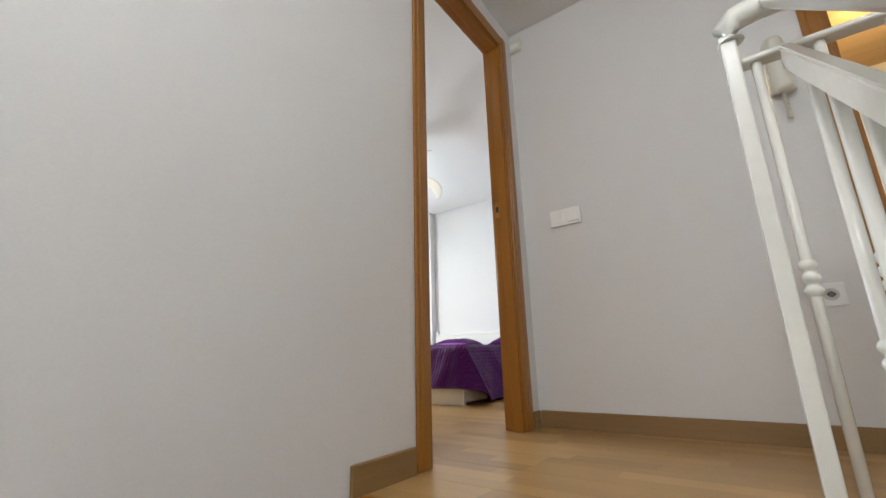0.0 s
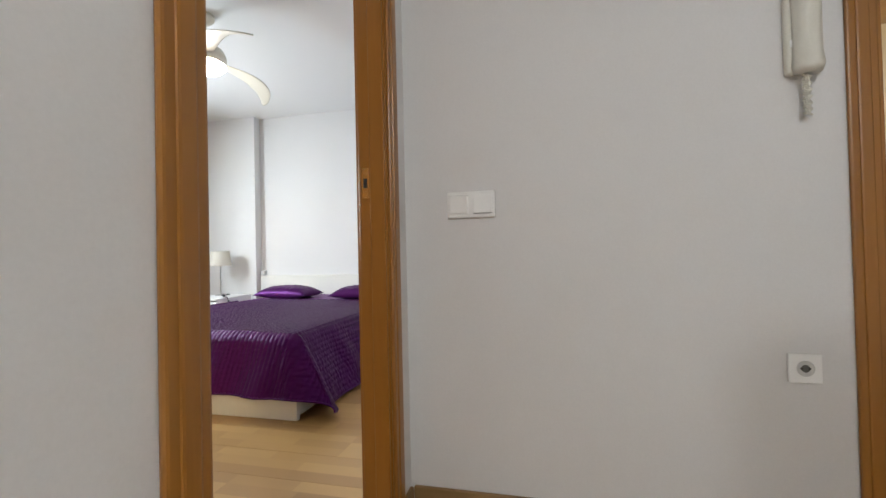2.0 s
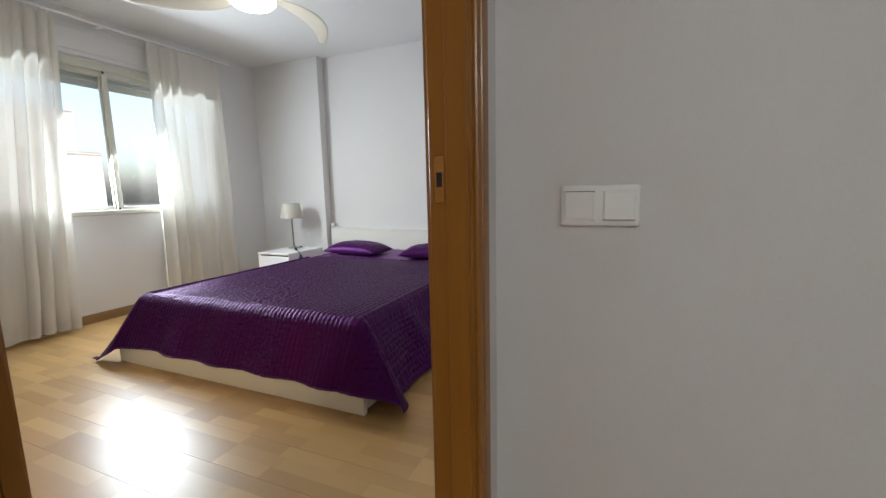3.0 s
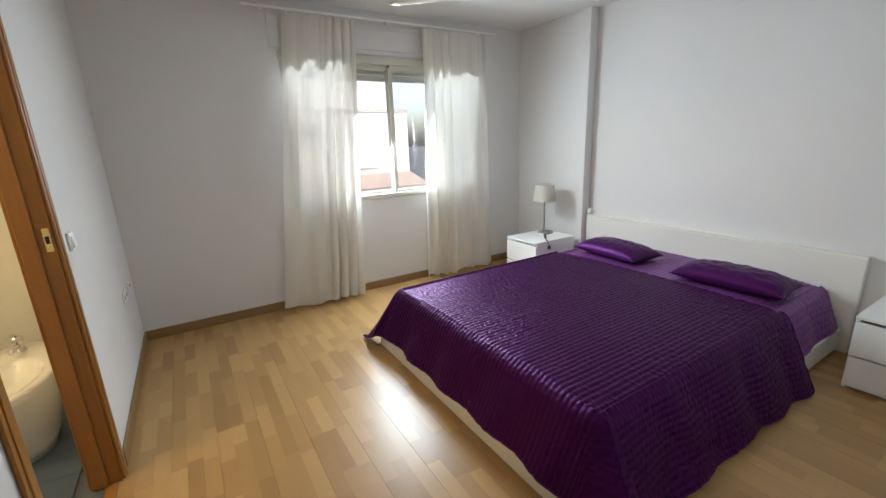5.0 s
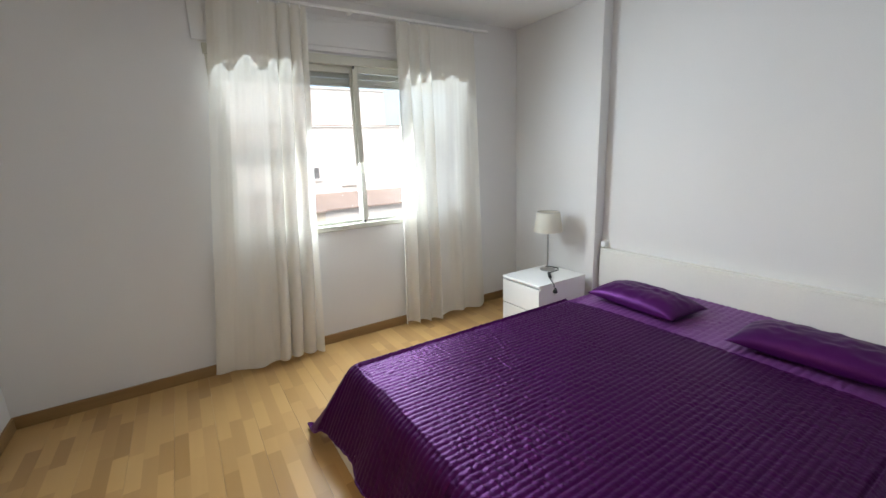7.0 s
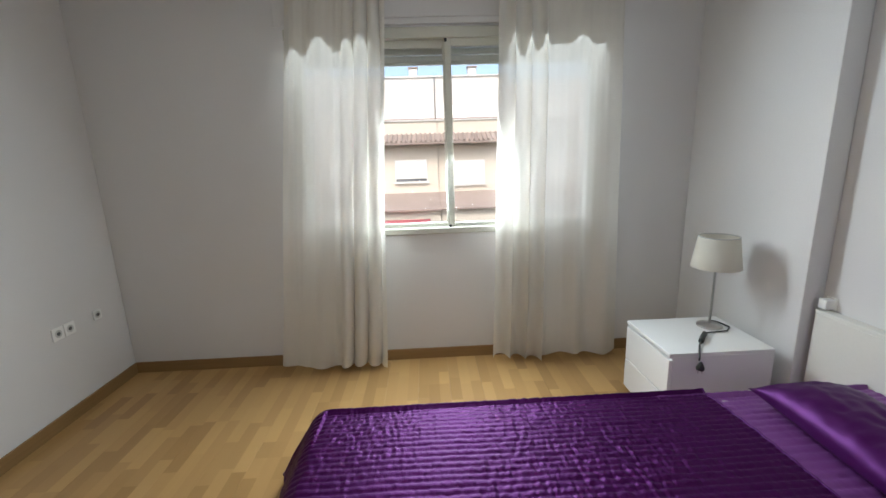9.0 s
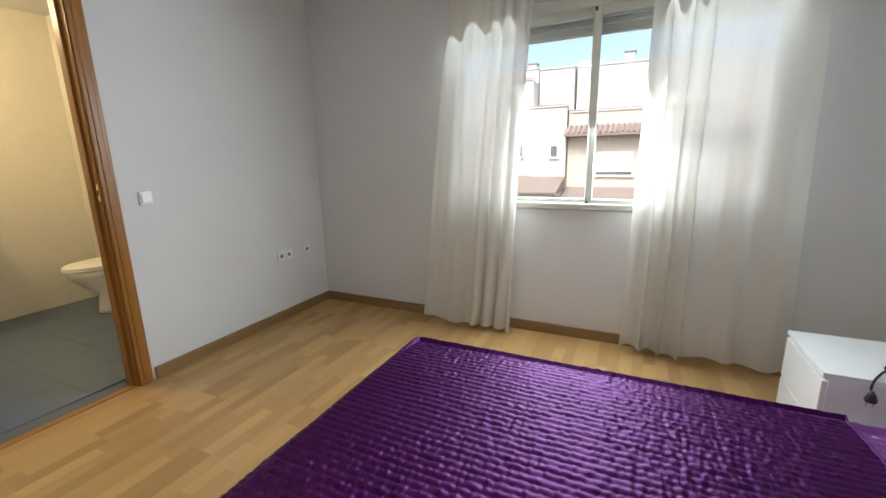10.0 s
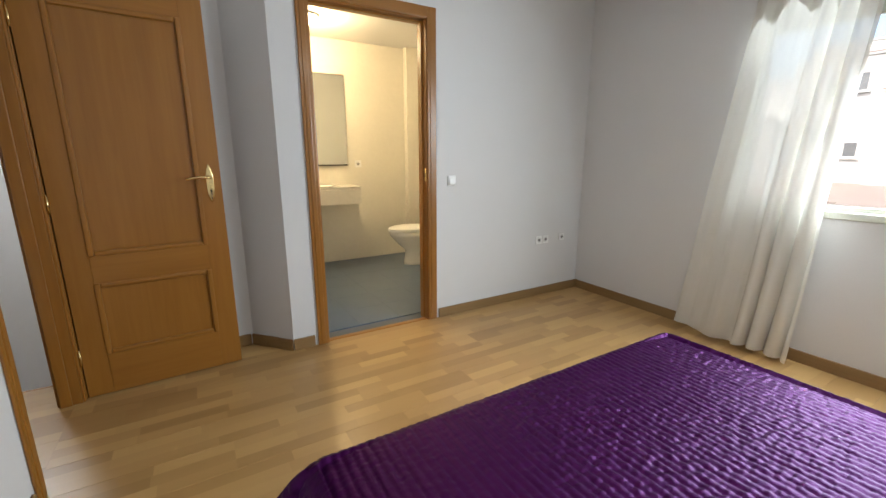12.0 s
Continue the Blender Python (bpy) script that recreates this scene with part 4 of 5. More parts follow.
al = thing("door_chime", "small ivory chime box high on the landing wall", "door chime", at=(3.775, YH, 2.09), turn=180)
part("case", box((-0.04, 0, -0.045), (0.03, 0.028, 0.045), 0.006, 2), PLASTIC_OLD, al)
part("grille", box((-0.03, 0.027, -0.03), (0.02, 0.031, 0.0), 0.001), PLASTIC, al)

# ---------- stairs and railing ----------
RISE, RUN = 0.178, 0.25
for i in range(9):
    st = thing("stair_step", "oak stair step with a rounded nosing", "stair step", "steps of the stair", kind="structure")
    y1 = NOSE - RUN * i
    z = -RISE * (i + 1)
    part("tread", box((XH + 0.002, y1 - RUN - 0.02, z - 0.03), (4.60, y1 - 0.004, z), 0.010, 3), OAK_X, st)
    part("riser", box((XH + 0.002, y1 - 0.018, z), (4.60, y1 - 0.004, z + RISE - 0.032), 0.001), OAK_X, st)
    part("skirting_piece", box((XH + 0.001, y1 - RUN - 0.02, z + 0.002), (XH + 0.013, y1 - 0.02, z + 0.09), 0.002), SKIRT_Y, st)
structure("landing_nosing", box((XH + 0.002, NOSE - 0.024, -0.03), (HX1 - 0.002, NOSE, 0.002), 0.010, 3), OAK_X, "rounded oak nosing along the landing edge", "nosing")
structure("stair_stringer", prism([(4.602, NOSE), (4.632, NOSE), (4.632, -2.4), (4.602, -2.4)], -2.4, -1.2), WALL, "white stair string wall", "stringer")

rl = thing("stair_railing", "white enamelled metal stair railing with collared balusters", "railing")
RY = -0.055


def baluster(x, y, z0, z1, parent, collar=True, zc=None):
    b_ = part("baluster", tube([(x, y, z0), (x, y, z1)], 0.0095, 12), RAILWHITE, parent, "round white baluster", True)
    zc = zc if zc is not None else z0 + 0.45 * (z1 - z0)
    prof = []
    for k, dz in enumerate((-0.024, 0.0, 0.024)):
        prof += [(0.0095, dz - 0.010), (0.0135, dz - 0.006), (0.0152, dz), (0.0135, dz + 0.006), (0.0095, dz + 0.010)]
    part("collar", lathe(prof, 16, at=(x, y, zc)), RAILWHITE, b_, "triple-ring collar", True)


part("newel_post", box((4.655, RY - 0.015, 0.0), (4.684, RY + 0.015, 0.990), 0.005, 3), RAILWHITE, rl, "square white newel post")
part("flat_bar", box((4.684, RY - 0.020, 0.908), (HX1 - 0.004, RY + 0.020, 0.920), 0.003), RAILWHITE, rl)
part("bottom_bar", box((4.684, RY - 0.016, 0.055), (HX1 - 0.004, RY + 0.016, 0.067), 0.003), RAILWHITE, rl)
for i in range(12):
    baluster(4.708 + 0.10 * i, RY, 0.066, 0.910, rl, zc=0.449)
hand = [(4.676, RY, 0.975), (4.672, RY, 1.010), (4.690, RY, 1.030), (4.73, RY, 1.036), (4.78, RY, 1.036), (5.3, RY, 1.036), (HX1 - 0.005, RY, 1.036)]
part("handrail", tube(hand, 0.026, 14), RAILWHITE, rl, "rounded white handrail", True)
lr = thing("flight_railing", "white sloping railing of the lower stair flight", "railing")
sx, slope = 4.755, 0.80


def slope_z(y, top):
    return top + slope * (y - RY)


pts = lambda y0, y1, zt, h, hw: [(sx - hw, y0, slope_z(y0, zt)), (sx + hw, y0, slope_z(y0, zt)), (sx + hw, y1, slope_z(y1, zt)), (sx - hw, y1, slope_z(y1, zt))]
for nm, zt, h, hw in (("sloping_flat_bar", 0.935, 0.055, 0.012), ("sloping_bottom_bar", 0.05, 0.014, 0.016)):
    lowr = pts(RY - 0.03, -2.2, zt, h, hw)
    bm = bmesh.new()
    ra = [(x, y, z - h) for x, y, z in lowr]
    va = [bm.verts.new(p) for p in ra]
    vb = [bm.verts.new(p) for p in lowr]
    bm.faces.new(va[::-1]); bm.faces.new(vb)
    for k in range(4):
        bm.faces.new((va[k], va[(k + 1) % 4], vb[(k + 1) % 4], vb[k]))
    bmesh.ops.recalc_face_normals(bm, faces=bm.faces[:])
    bmesh.ops.bevel(bm, geom=bm.edges[:], offset=0.004, segments=2, affect='EDGES')
    part(nm, bm, RAILWHITE, lr)
part("sloping_handrail", tube([(sx, RY - 0.03, slope_z(RY - 0.03, 1.05)), (sx, -2.2, slope_z(-2.2, 1.05))], 0.022, 12), RAILWHITE, lr, "", True)
for i in range(19):
    y = -0.21 - 0.105 * i
    baluster(sx, y, slope_z(y, 0.045), slope_z(y, 0.89), lr)

# unseen stairwell fixture, added to go with the landing's fill lamp
sl = thing("added_ceiling_spot", "small lit ceiling spotlight added out of view at the stairwell fill lamp", "ceiling light", at=(4.55, -1.90, ZH))
part("ring", lathe([(0.045, 0), (0.05, -0.006), (0.036, -0.010), (0.034, 0.0)], 24), CHROME, sl, "", True)
part("diffuser", lathe([(0.034, -0.004), (0.0, -0.005)], 20), LAMPGLOW, sl, "lit lamp face")

# ---------- bathroom ----------
bl = thing("bathroom_ceiling_light", "round warm-lit bathroom ceiling light", "ceiling light", at=(2.03, -1.50, ZC - 0.04))
part("base", lathe([(0, 0), (0.12, 0), (0.12, -0.02), (0, -0.02)], 28), PLASTIC, bl, "", True)
part("diffuser", lathe([(0.115, -0.02), (0.105, -0.05), (0.06, -0.075), (0, -0.08)], 28), WARMGLOW, bl, "warm glowing opal glass", True)

mr = thing("bathroom_mirror", "tall frameless wall mirror with dark edges above the washbasin", "mirror")
part("glass", box((1.487, BYW + 0.012, 1.130), (1.900, BYW + 0.020, 2.095), 0.001), MIRROR, mr, "silvered mirror glass")
part("backing", box((1.484, BYW + 0.001, 1.125), (1.906, BYW + 0.0115, 2.100), 0.001), OAK, mr, "brown mirror backing")
part("side_trim", box((1.9065, BYW + 0.001, 1.125), (1.925, BYW + 0.034, 2.100), 0.003), OAK, mr, "brown wooden side trim")
part("edge_trim", box((1.484, BYW + 0.012, 1.118), (1.906, BYW + 0.024, 1.1298), 0.001), DARK, mr, "dark lower edge")

ct = thing("washbasin_counter", "cream marble washbasin counter with a deep apron", "washbasin")
CX0, CX1, CYF, CZ = 1.490, 2.75, BYW + 0.45, 0.903
top = bmesh.new()
hole_c = (CX0 + 0.50, BYW + 0.26)
outer = [(CX0, BYW + 0.002), (CX1, BYW + 0.002), (CX1, CYF), (CX0, CYF)]
ring_o, ring_i = [], []
for k in range(32):
    a = 2 * math.pi * k / 32
    c_, s_ = math.cos(a), math.sin(a)
    q = 1 / max(abs(c_) / 1.0, abs(s_) / 1.0)
    ring_o.append(((CX0 + CX1) / 2 + c_ * q * (CX1 - CX0) / 2, (BYW + 0.002 + CYF) / 2 + s_ * q * (CYF - BYW - 0.002) / 2))
    ring_i.append((hole_c[0] + 0.24 * c_, hole_c[1] + 0.17 * s_))
rows = [[(x, y, CZ - 0.025) for x, y in ring_i], [(x, y, CZ) for x, y in ring_i], [(x, y, CZ) for x, y in ring_o], [(x, y, CZ - 0.025) for x, y in ring_o]]
part("countertop", loft(rows, cap=False, bm=top), MARBLE, ct, "cream marble slab")
part("apron", box((CX0, CYF - 0.022, CZ - 0.18), (CX1, CYF, CZ - 0.026), 0.002), MARBLE, ct, "deep marble front apron")
part("apron_end", box((CX0, BYW + 0.002, CZ - 0.18), (CX0 + 0.022, CYF - 0.022, CZ - 0.026), 0.002), MARBLE, ct)
bowl = []
for k, (s_, z_) in enumerate(((1.06, 0.008), (1.0, 0.008), (0.94, -0.02), (0.85, -0.08), (0.6, -0.125), (0.15, -0.14))):
    bowl.append([(hole_c[0] + 0.24 * s_ * math.cos(2 * math.pi * q / 32), hole_c[1] + 0.17 * s_ * math.sin(2 * math.pi * q / 32), CZ + z_) for q in range(32)])
part("basin", loft(bowl, cap=False), PORCELAIN, ct, "white oval basin", True)
part("tap", tube([(hole_c[0], BYW + 0.06, CZ), (hole_c[0], BYW + 0.06, CZ + 0.10), (hole_c[0], BYW + 0.09, CZ + 0.125), (hole_c[0], BYW + 0.17, CZ + 0.11)], 0.013, 12), CHROME, ct, "chrome tap", True)


def egg(cx, cy, rx_f, rx_b, ry, z, n=32, squash=1.0):
    out = []
    for k in range(n):
        a = 2 * math.pi * k / n
        c_, s_ = math.cos(a), math.sin(a)
        out.append((cx + (rx_f if c_ > 0 else rx_b) * c_, cy + ry * s_ * squash, z))
    return out


TCX, TCY = 0.94, -1.60
to = thing("toilet", "white porcelain toilet with its lid closed", "toilet")
part("pedestal", loft([egg(TCX - 0.02, TCY, 0.13, 0.20, 0.105, 0.0), egg(TCX - 0.02, TCY, 0.12, 0.20, 0.10, 0.03), egg(TCX - 0.02, TCY, 0.10, 0.19, 0.09, 0.16), egg(TCX, TCY, 0.17, 0.20, 0.13, 0.24), egg(TCX, TCY, 0.26, 0.21, 0.178, 0.34), egg(TCX, TCY, 0.275, 0.22, 0.185, 0.385), egg(TCX, TCY, 0.262, 0.21, 0.175, 0.392)]), PORCELAIN, to, "", True)
part("seat", loft([egg(TCX, TCY, 0.28, 0.20, 0.188, 0.394), egg(TCX, TCY, 0.288, 0.20, 0.194, 0.402), egg(TCX, TCY, 0.285, 0.20, 0.192, 0.412)]), PLASTIC, to, "white seat", True)
part("lid", loft([egg(TCX, TCY, 0.282, 0.20, 0.190, 0.415), egg(TCX, TCY, 0.288, 0.20, 0.194, 0.424), egg(TCX, TCY, 0.27, 0.19, 0.18, 0.436), egg(TCX, TCY, 0.16, 0.12, 0.10, 0.443)]), PLASTIC, to, "closed white lid", True)
part("cistern", box((0.455, TCY - 0.18, 0.40), (0.70, TCY + 0.18, 0.78), 0.03, 4), PORCELAIN, to, "white cistern", True)
part("cistern_lid", box((0.452, TCY - 0.19, 0.78), (0.71, TCY + 0.19, 0.815), 0.012, 3), PORCELAIN, to, "", True)

def bidet(BCX, BCY):
    bi = thing("bidet", "white porcelain bidet with a chrome mixer tap", "bidet")
    part("pedestal", loft([egg(BCX, BCY, 0.16, 0.30, 0.12, 0.0), egg(BCX, BCY, 0.19, 0.32, 0.14, 0.06), egg(BCX, BCY, 0.27, 0.38, 0.175, 0.22), egg(BCX, BCY, 0.33, 0.42, 0.20, 0.36), egg(BCX, BCY, 0.345, 0.43, 0.205, 0.395), egg(BCX, BCY, 0.335, 0.42, 0.197, 0.405), egg(BCX + 0.02, BCY, 0.28, 0.23, 0.155, 0.405), egg(BCX + 0.02, BCY, 0.26, 0.21, 0.14, 0.385), egg(BCX + 0.02, BCY, 0.22, 0.17, 0.11, 0.31), egg(BCX + 0.02, BCY, 0.07, 0.06, 0.04, 0.28)], cap=True), PORCELAIN, bi, "", True)
    tp = part("tap_body", lathe([(0, 0), (0.026, 0), (0.026, 0.012), (0.020, 0.018), (0.020, 0.055), (0.024, 0.06), (0.022, 0.085), (0, 0.09)], 20, at=(BCX - 0.30, BCY, 0.403)), CHROME, bi, "chrome mixer tap", True)
    part("spout", tube([(BCX - 0.30, BCY, 0.435), (BCX - 0.24, BCY, 0.452), (BCX - 0.19, BCY, 0.44)], 0.012, 12), CHROME, tp, "", True)
    part("lever", tube([(BCX - 0.30, BCY, 0.49), (BCX - 0.25, BCY, 0.515), (BCX - 0.20, BCY, 0.52)], 0.007, 10), CHROME, tp, "", True)
    part("overflow_hole", lathe([(0.010, 0), (0, 0.001)], 14, at=(BCX - 0.19, BCY, 0.372)), DARK, bi)
    return bi


bidet(1.10, -0.43)
bidet(6.02, 2.22)

roof = prism([(HO0 - 0.6, YH + 0.1), (6.7, YH + 0.1), (6.7, 2.8), (HO0 - 0.6, 2.8)], 2.20, 2.28)
structure("washroom_ceiling", roof, OAKSLOPE, "pale boarded washroom ceiling", "ceiling")

# ---------- outside ----------
structure("ground", box((-400, -400, -4.2), (-0.3, 400, -4.0)), PAVING, "grey asphalt street below the window", "ground")
FXX = -18.0


def house(name, y0, y1, x_front, z_top, mat_, label, windows, depth=9.0, eave=None, lower=None, setback=None, chimney=None, pent=None):
    h = thing(name, label, "building")
    part("wall", box((x_front - depth, y0, -4.0), (x_front, y1, z_top), 0.01), mat_, h)
    part("parapet_coping", box((x_front - 0.3, y0 - 0.02, z_top), (x_front + 0.06, y1 + 0.02, z_top + 0.08), 0.01), FACADE, h)
    for (a, b, z0, z1, shut_) in windows:
        fr = part("window", box((x_front - 0.06, a, z0), (x_front + 0.03, b, z1), 0.01), FACADE, h)
        part("pane", box((x_front + 0.02, a + 0.05, z0 + 0.05), (x_front + 0.035, b - 0.05, z1 - 0.05)), FARGLASS, fr)
        if shut_:
            part("shutter", box((x_front + 0.034, a + 0.04, z0 + (z1 - z0) * shut_), (x_front + 0.06, b - 0.04, z1 - 0.03), 0.01), FARSHUTTER, fr)
        part("sill", box((x_front, a - 0.06, z0 - 0.06), (x_front + 0.14, b + 0.06, z0), 0.01), FACADE, fr)
    if eave:
        z0, z1 = eave
        n_ = int((y1 - y0) / 0.22)
        rf = part("tiled_eave", prism([(x_front, y0 - 0.1), (x_front + 0.05, y0 - 0.1), (x_front + 0.05, y1 + 0.1), (x_front, y1 + 0.1)], z0, z1), ROOFTILE, h)
        bm = bmesh.new()
        pro = [(x_front + 0.02, z1), (x_front + 0.75, z0 + 0.10), (x_front + 0.75, z0), (x_front + 0.02, z0)]
        va = [bm.verts.new((x, y0 - 0.1, z)) for x, z in pro]
        vb = [bm.verts.new((x, y1 + 0.1, z)) for x, z in pro]
        bm.faces.new(va); bm.faces.new(vb[::-1])
        for k in range(4):
            bm.faces.new((va[k], va[(k + 1) % 4], vb[(k + 1) % 4], vb[k]))
        bmesh.ops.recalc_face_normals(bm, faces=bm.faces[:])
        part("eave_slab", bm, ROOFTILE, h, "brown tiled pent roof")
        cov = bmesh.new()
        for k in range(n_):
            yy = y0 + (k + 0.5) * (y1 - y0) / n_
            tube([(x_front + 0.06, yy, z1 + 0.02), (x_front + 0.78, yy, z0 + 0.13)], 0.06, 6, cov)
        part("cover_tiles", cov, ROOFTILE, rf)
    if lower:
        bm = bmesh.new()
        z0, z1 = lower
        pro = [(x_front + 0.0, z1), (x_front + 2.2, z0 + 0.08), (x_front + 2.2, z0), (x_front + 0.0, z0)]
        va = [bm.verts.new((x, y0, z)) for x, z in pro]
        vb = [bm.verts.new((x, y1, z)) for x, z in pro]
        bm.faces.new(va); bm.faces.new(vb[::-1])
        for k in range(4):
            bm.faces.new((va[k], va[(k + 1) % 4], vb[(k + 1) % 4], vb[k]))
        bmesh.ops.recalc_face_normals(bm, faces=bm.faces[:])
        lo_ = part("porch_roof", bm, ROOFTILE, h, "brown tiled porch roof")
        part("porch_wall", box((x_front + 0.05, y0 + 0.01, -4.0), (x_front + 1.9, y1 - 0.01, z0 - 0.002)), mat_, lo_)
    if setback:
        z1, dx, wins = setback
        up = part("upper_storey", box((x_front - depth, y0 + 0.02, z_top), (x_front - dx, y1 - 0.02, z1), 0.01), FACADE, h, "set-back white upper storey")
        for (a, b, c0, c1) in wins:
            part("window", box((x_front - dx - 0.03, a, c0), (x_front - dx + 0.03, b, c1), 0.01), FARSHUTTER, up)
        part("roof_edge", box((x_front - dx - 0.4, y0, z1), (x_front - dx + 0.06, y1, z1 + 0.08), 0.01), FACADE, up)
    # roof-edge strip in dark tile colour, drawn as the line of shadow there
    part("cornice_shade", box((x_front - 0.2, y0, z_top + 0.081), (x_front + 0.07, y1, z_top + 0.125), 0.005), ROOFTILE, h, "thin dark roof-edge strip standing in for the cornice shadow")
    if pent:
        a, b, z0, z1 = pent
        bm = bmesh.new()
        va = [bm.verts.new(p) for p in ((x_front, a, z0), (x_front, b, z0), (x_front + 0.8, b, z0), (x_front + 0.8, a, z0))]
        vb = [bm.verts.new(p) for p in ((x_front, a, z1), (x_front, b, z1), (x_front + 0.8, b, z0 + 0.1), (x_front + 0.8, a, z0 + 0.1))]
        bm.faces.new(va[::-1]); bm.faces.new(vb)
        for k in range(4):
            bm.faces.new((va[k], va[(k + 1) % 4], vb[(k + 1) % 4], vb[k]))
        bmesh.ops.recalc_face_normals(bm, faces=bm.faces[:])
        part("pent_roof", bm, ROOFTILE, h, "small brown pent roof")
    if chimney:
        yy, zz = chimney
        ch = part("chimney", box((x_front - 3.4, yy, zz), (x_front - 2.9, yy + 0.45, zz + 0.55), 0.02), FACADE, h)
        part("chimney_cap", box((x_front - 3.45, yy - 0.05, zz + 0.55), (x_front - 2.85, yy + 0.5, zz + 0.63), 0.02), ROOFTILE, ch)
    return h


house("town_house", -0.72, 2.71, FXX, 3.10, FACADE_B, "beige terraced house with a white parapet and brown tiled eave", [(0.58, 2.18, 0.22, 1.32, 0.16)], eave=(2.02, 2.50), lower=(-0.95, -0.30), setback=(5.42, 2.0, [(0.95, 2.40, 3.35, 4.05)]), chimney=(1.4, 5.5))
house("town_house", 2.72, 6.60, FXX - 0.15, 3.10, FACADE_B, "cream terraced house with a brown tiled eave and closed shutters", [(3.30, 5.05, 0.02, 1.22, 0.03)], eave=(2.02, 2.50), lower=(-0.95, -0.30), setback=(5.45, 2.0, [(3.0, 4.4, 3.35, 4.05)]), chimney=(4.6, 5.52))
house("white_house", 6.66, 12.0, FXX - 0.7, 3.05, FACADE, "white rendered house wing with a small dark window", [(6.85, 7.25, 0.45, 1.10, 0), (8.4, 9.9, 0.1, 1.2, 0.05)], lower=(-0.95, -0.30), setback=(5.2, 1.8, [(8.2, 9.4, 3.35, 4.05)]))
house("white_house", -2.52, -0.76, FXX + 0.25, 3.38, FACADE, "white rendered house wing with a small window", [(-1.50, -1.12, 1.08, 1.66, 0)], lower=(-0.45, 0.20), setback=(5.40, 1.9, []))
house("white_house", -5.4, -2.56, FXX - 0.6, 4.80, FACADE, "white rendered house with small dark windows and a dark roof line", [(-3.49, -3.03, 1.15, 1.76, 0), (-4.32, -4.00, 3.60, 4.28, 0), (-3.90, -3.52, 3.58, 4.28, 0), (-3.46, -3.08, 3.56, 4.26, 0)], lower=(-0.45, 0.20), setback=(5.50, 1.2, []), chimney=(-3.55, 5.55), pent=(-4.9, -3.5, 2.30, 2.82))
house("white_house", -12.0, -5.45, FXX + 0.4, 2.6, FACADE, "white rendered house with windows in pairs", [(-6.9, -6.4, 2.0, 2.45, 0), (-6.2, -5.8, 2.0, 2.45, 0), (-6.6, -6.0, 0.2, 0.9, 0), (-9.5, -8.0, 0.1, 1.2, 0.2)], lower=(-0.8, -0.2), setback=(4.4, 2.0, [(-7.5, -6.9, 3.0, 3.8), (-6.7, -6.1, 3.0, 3.8)]))
aw = thing("awning", "red cloth awning over the street", "awning")
part("cloth", prism([(FXX + 2.3, 0.2), (FXX + 3.6, 0.2), (FXX + 3.6, 2.2), (FXX + 2.3, 2.2)], -1.45, -1.30), REDTILE, aw)
part("arm", tube([(FXX + 2.3, 0.3, -1.4), (FXX + 2.0, 0.3, -1.9)], 0.03, 8), ALU, aw)

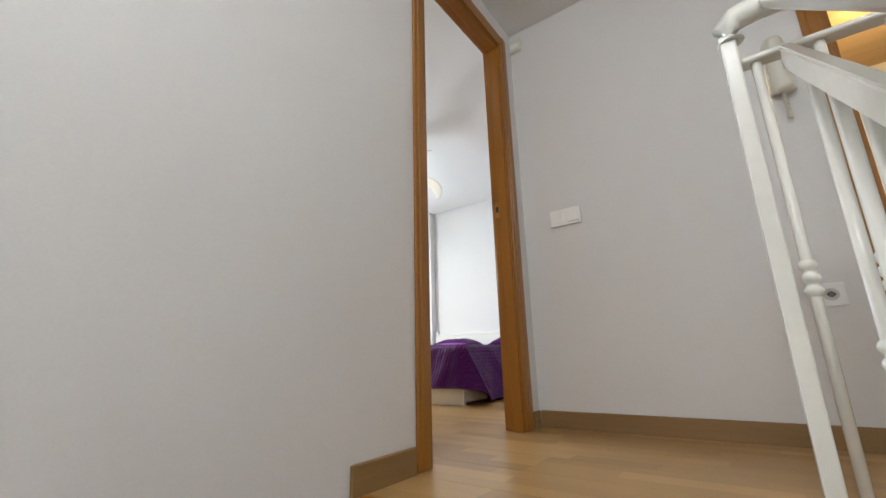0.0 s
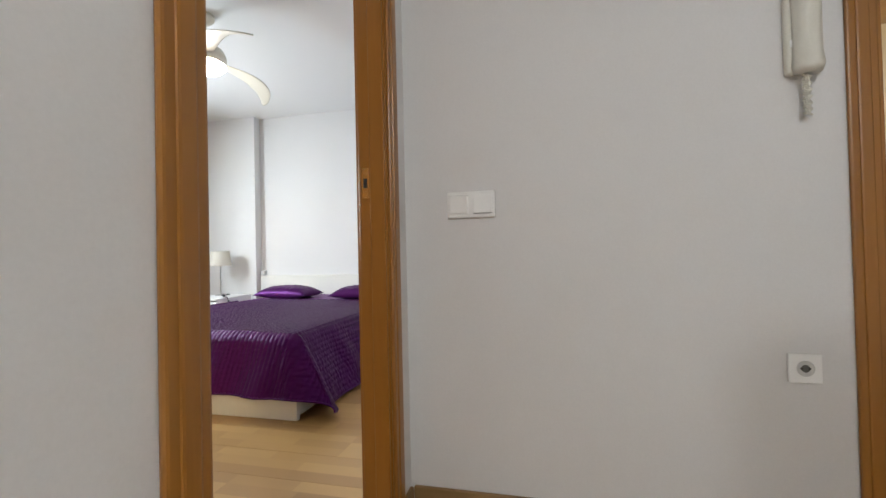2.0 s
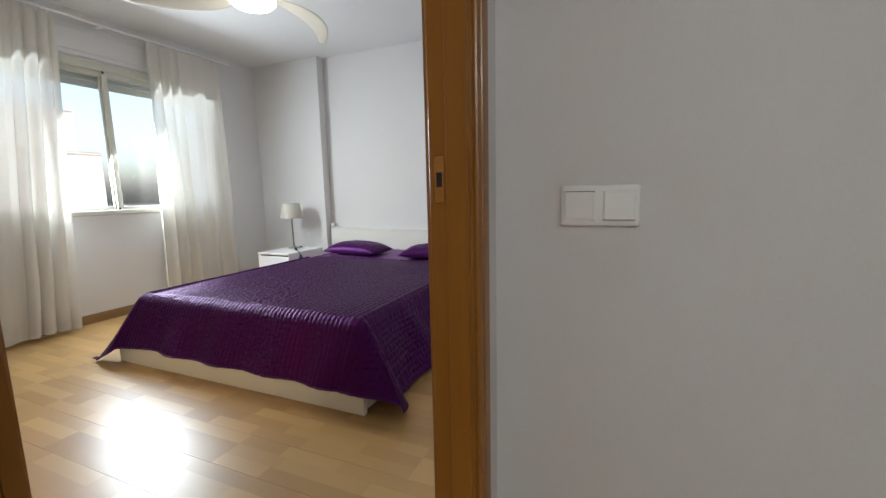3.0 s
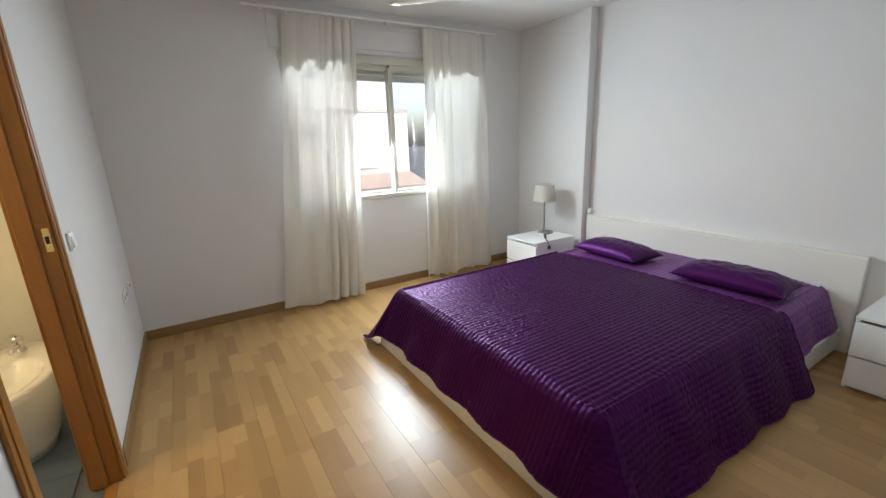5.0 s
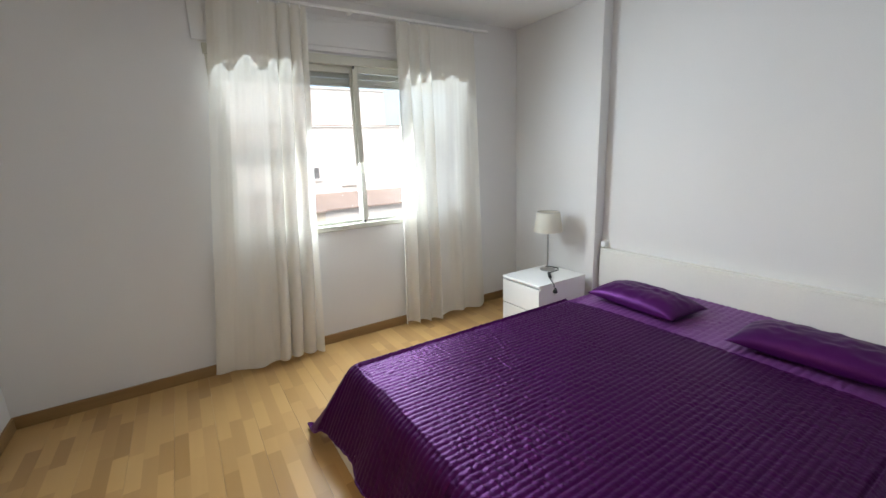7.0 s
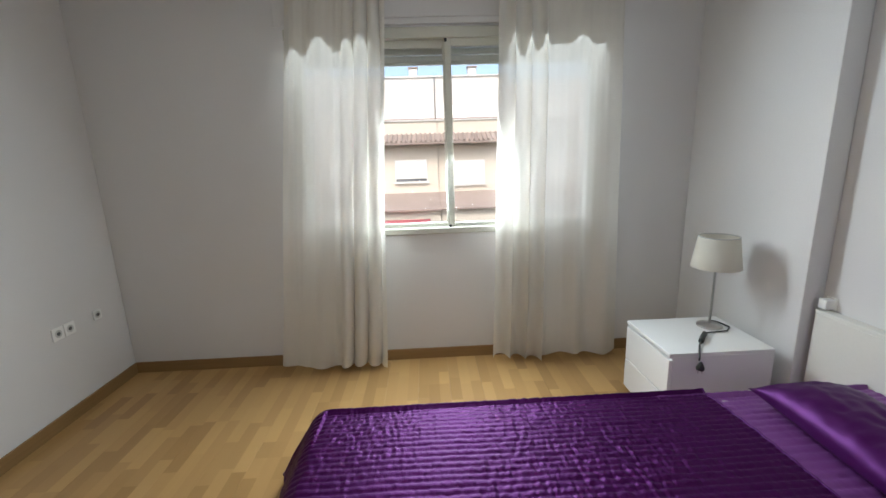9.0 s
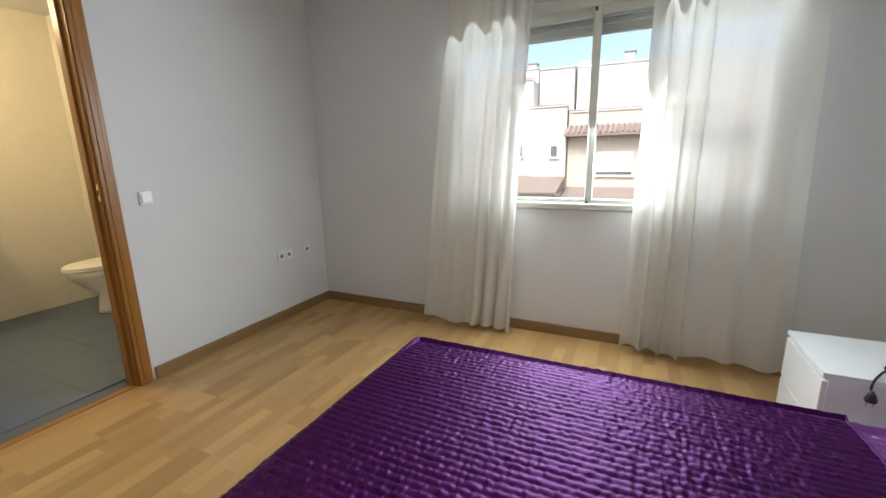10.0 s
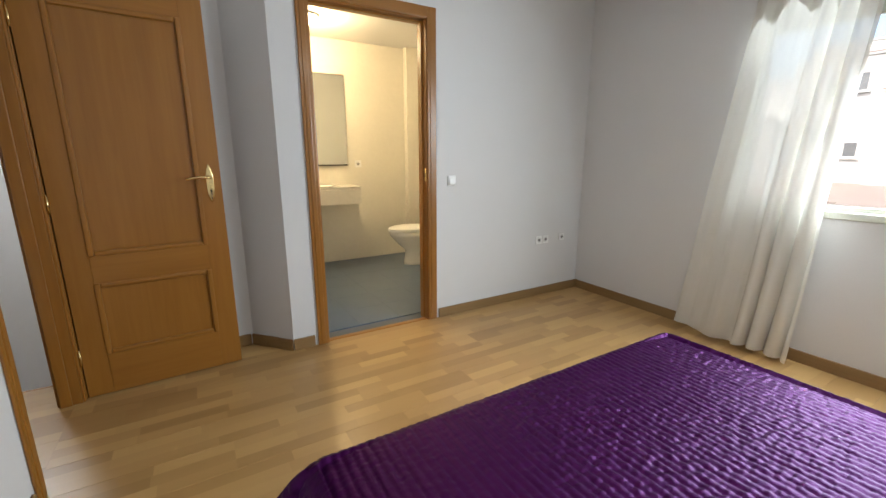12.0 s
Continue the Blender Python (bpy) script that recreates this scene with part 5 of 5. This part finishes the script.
# ---------- floor pieces ----------
def plank_mesh(name, length, width, rng, strips=3, th=0.012):
    """A laminate plank: rows of oak strips with their own ends, a hair apart."""
    bm = bmesh.new()
    g = 0.0006
    sw = width / strips
    for s in range(strips):
        x, cuts = 0.0, [0.0]
        x = rng.uniform(0.12, 0.38)
        while x < length - 0.10:
            cuts.append(x)
            x += rng.uniform(0.24, 0.42)
        cuts.append(length)
        for a, b in zip(cuts, cuts[1:]):
            y0, y1 = s * sw, (s + 1) * sw
            e0 = g if s == 0 else 0.0001
            e1 = g if s == strips - 1 else 0.0001
            v = [bm.verts.new(p) for p in ((a + 0.0001, y0 + e0, 0), (b - 0.0001, y0 + e0, 0), (b - 0.0001, y1 - e1, 0), (a + 0.0001, y1 - e1, 0))]
            bm.faces.new(v)
            if s == 0:
                lo_ = [bm.verts.new((a, y0 + e0 - 0.0004, -0.003)), bm.verts.new((b, y0 + e0 - 0.0004, -0.003))]
                bm.faces.new((v[1], v[0], lo_[0], lo_[1]))
            if s == strips - 1:
                lo_ = [bm.verts.new((a, y1 - e1 + 0.0004, -0.003)), bm.verts.new((b, y1 - e1 + 0.0004, -0.003))]
                bm.faces.new((v[3], v[2], lo_[1], lo_[0]))
    me = bpy.data.meshes.new(name)
    bm.to_mesh(me)
    bm.free()
    me.materials.append(LAMINATE)
    return me


prng = random.Random(77)
PW, PL = 0.195, 1.20
full = [plank_mesh("plank", PL, PW, prng) for _ in range(9)]
cutm = {}


def lay_planks(parent, x0, x1, y0, y1, dz=0.0):
    y, r = y0, 0
    while y < y1 - 0.01:
        x = x0 - (PL * ((r * 0.37) % 1.0))
        while x < x1 - 0.01:
            a, b = max(x, x0), min(x + PL, x1)
            hgt = min(PW, y1 - y)
            if b - a > 0.02:
                if b - a > PL - 0.001 and hgt > PW - 0.001:
                    me = full[prng.randrange(9)]
                else:
                    me = plank_mesh("plank", b - a, hgt, prng, strips=3 if hgt > 0.1 else 1)
                ob = new("plank", me)
                ob.location = (a, y, dz)
                ob.parent = parent
            x += PL
        y += PW
        r += 1


lay_planks(floor_bed, 0.0, XD + 0.03, -0.012, YR)
lay_planks(floor_bed, 2.62, XD + 0.0, -0.24, -0.0125)
lay_planks(floor_hall, XD + 0.032, HX1, NOSE, YH)
tile_me = {}
ts = 0.33
for i in range(9):
    for j in range(6):
        a0, b0 = 0.45 + i * ts, BYW + j * ts
        a1, b1 = min(a0 + ts, 3.3), min(b0 + ts, -0.057)
        if a1 - a0 < 0.03 or b1 - b0 < 0.03 or (a1 > 2.62 and b1 > -0.3):
            continue
        key = (round(a1 - a0, 3), round(b1 - b0, 3))
        if key not in tile_me:
            bmt = box((0.0008, 0.0008, -0.008), (a1 - a0 - 0.0008, b1 - b0 - 0.0008, 0.0))
            me = bpy.data.meshes.new("floor_tile")
            bmt.to_mesh(me); bmt.free()
            me.materials.append(BATHFLOOR)
            tile_me[key] = me
        ob = new("floor_tile", tile_me[key])
        ob.location = (a0, b0, 0)
        ob.parent = floor_bath
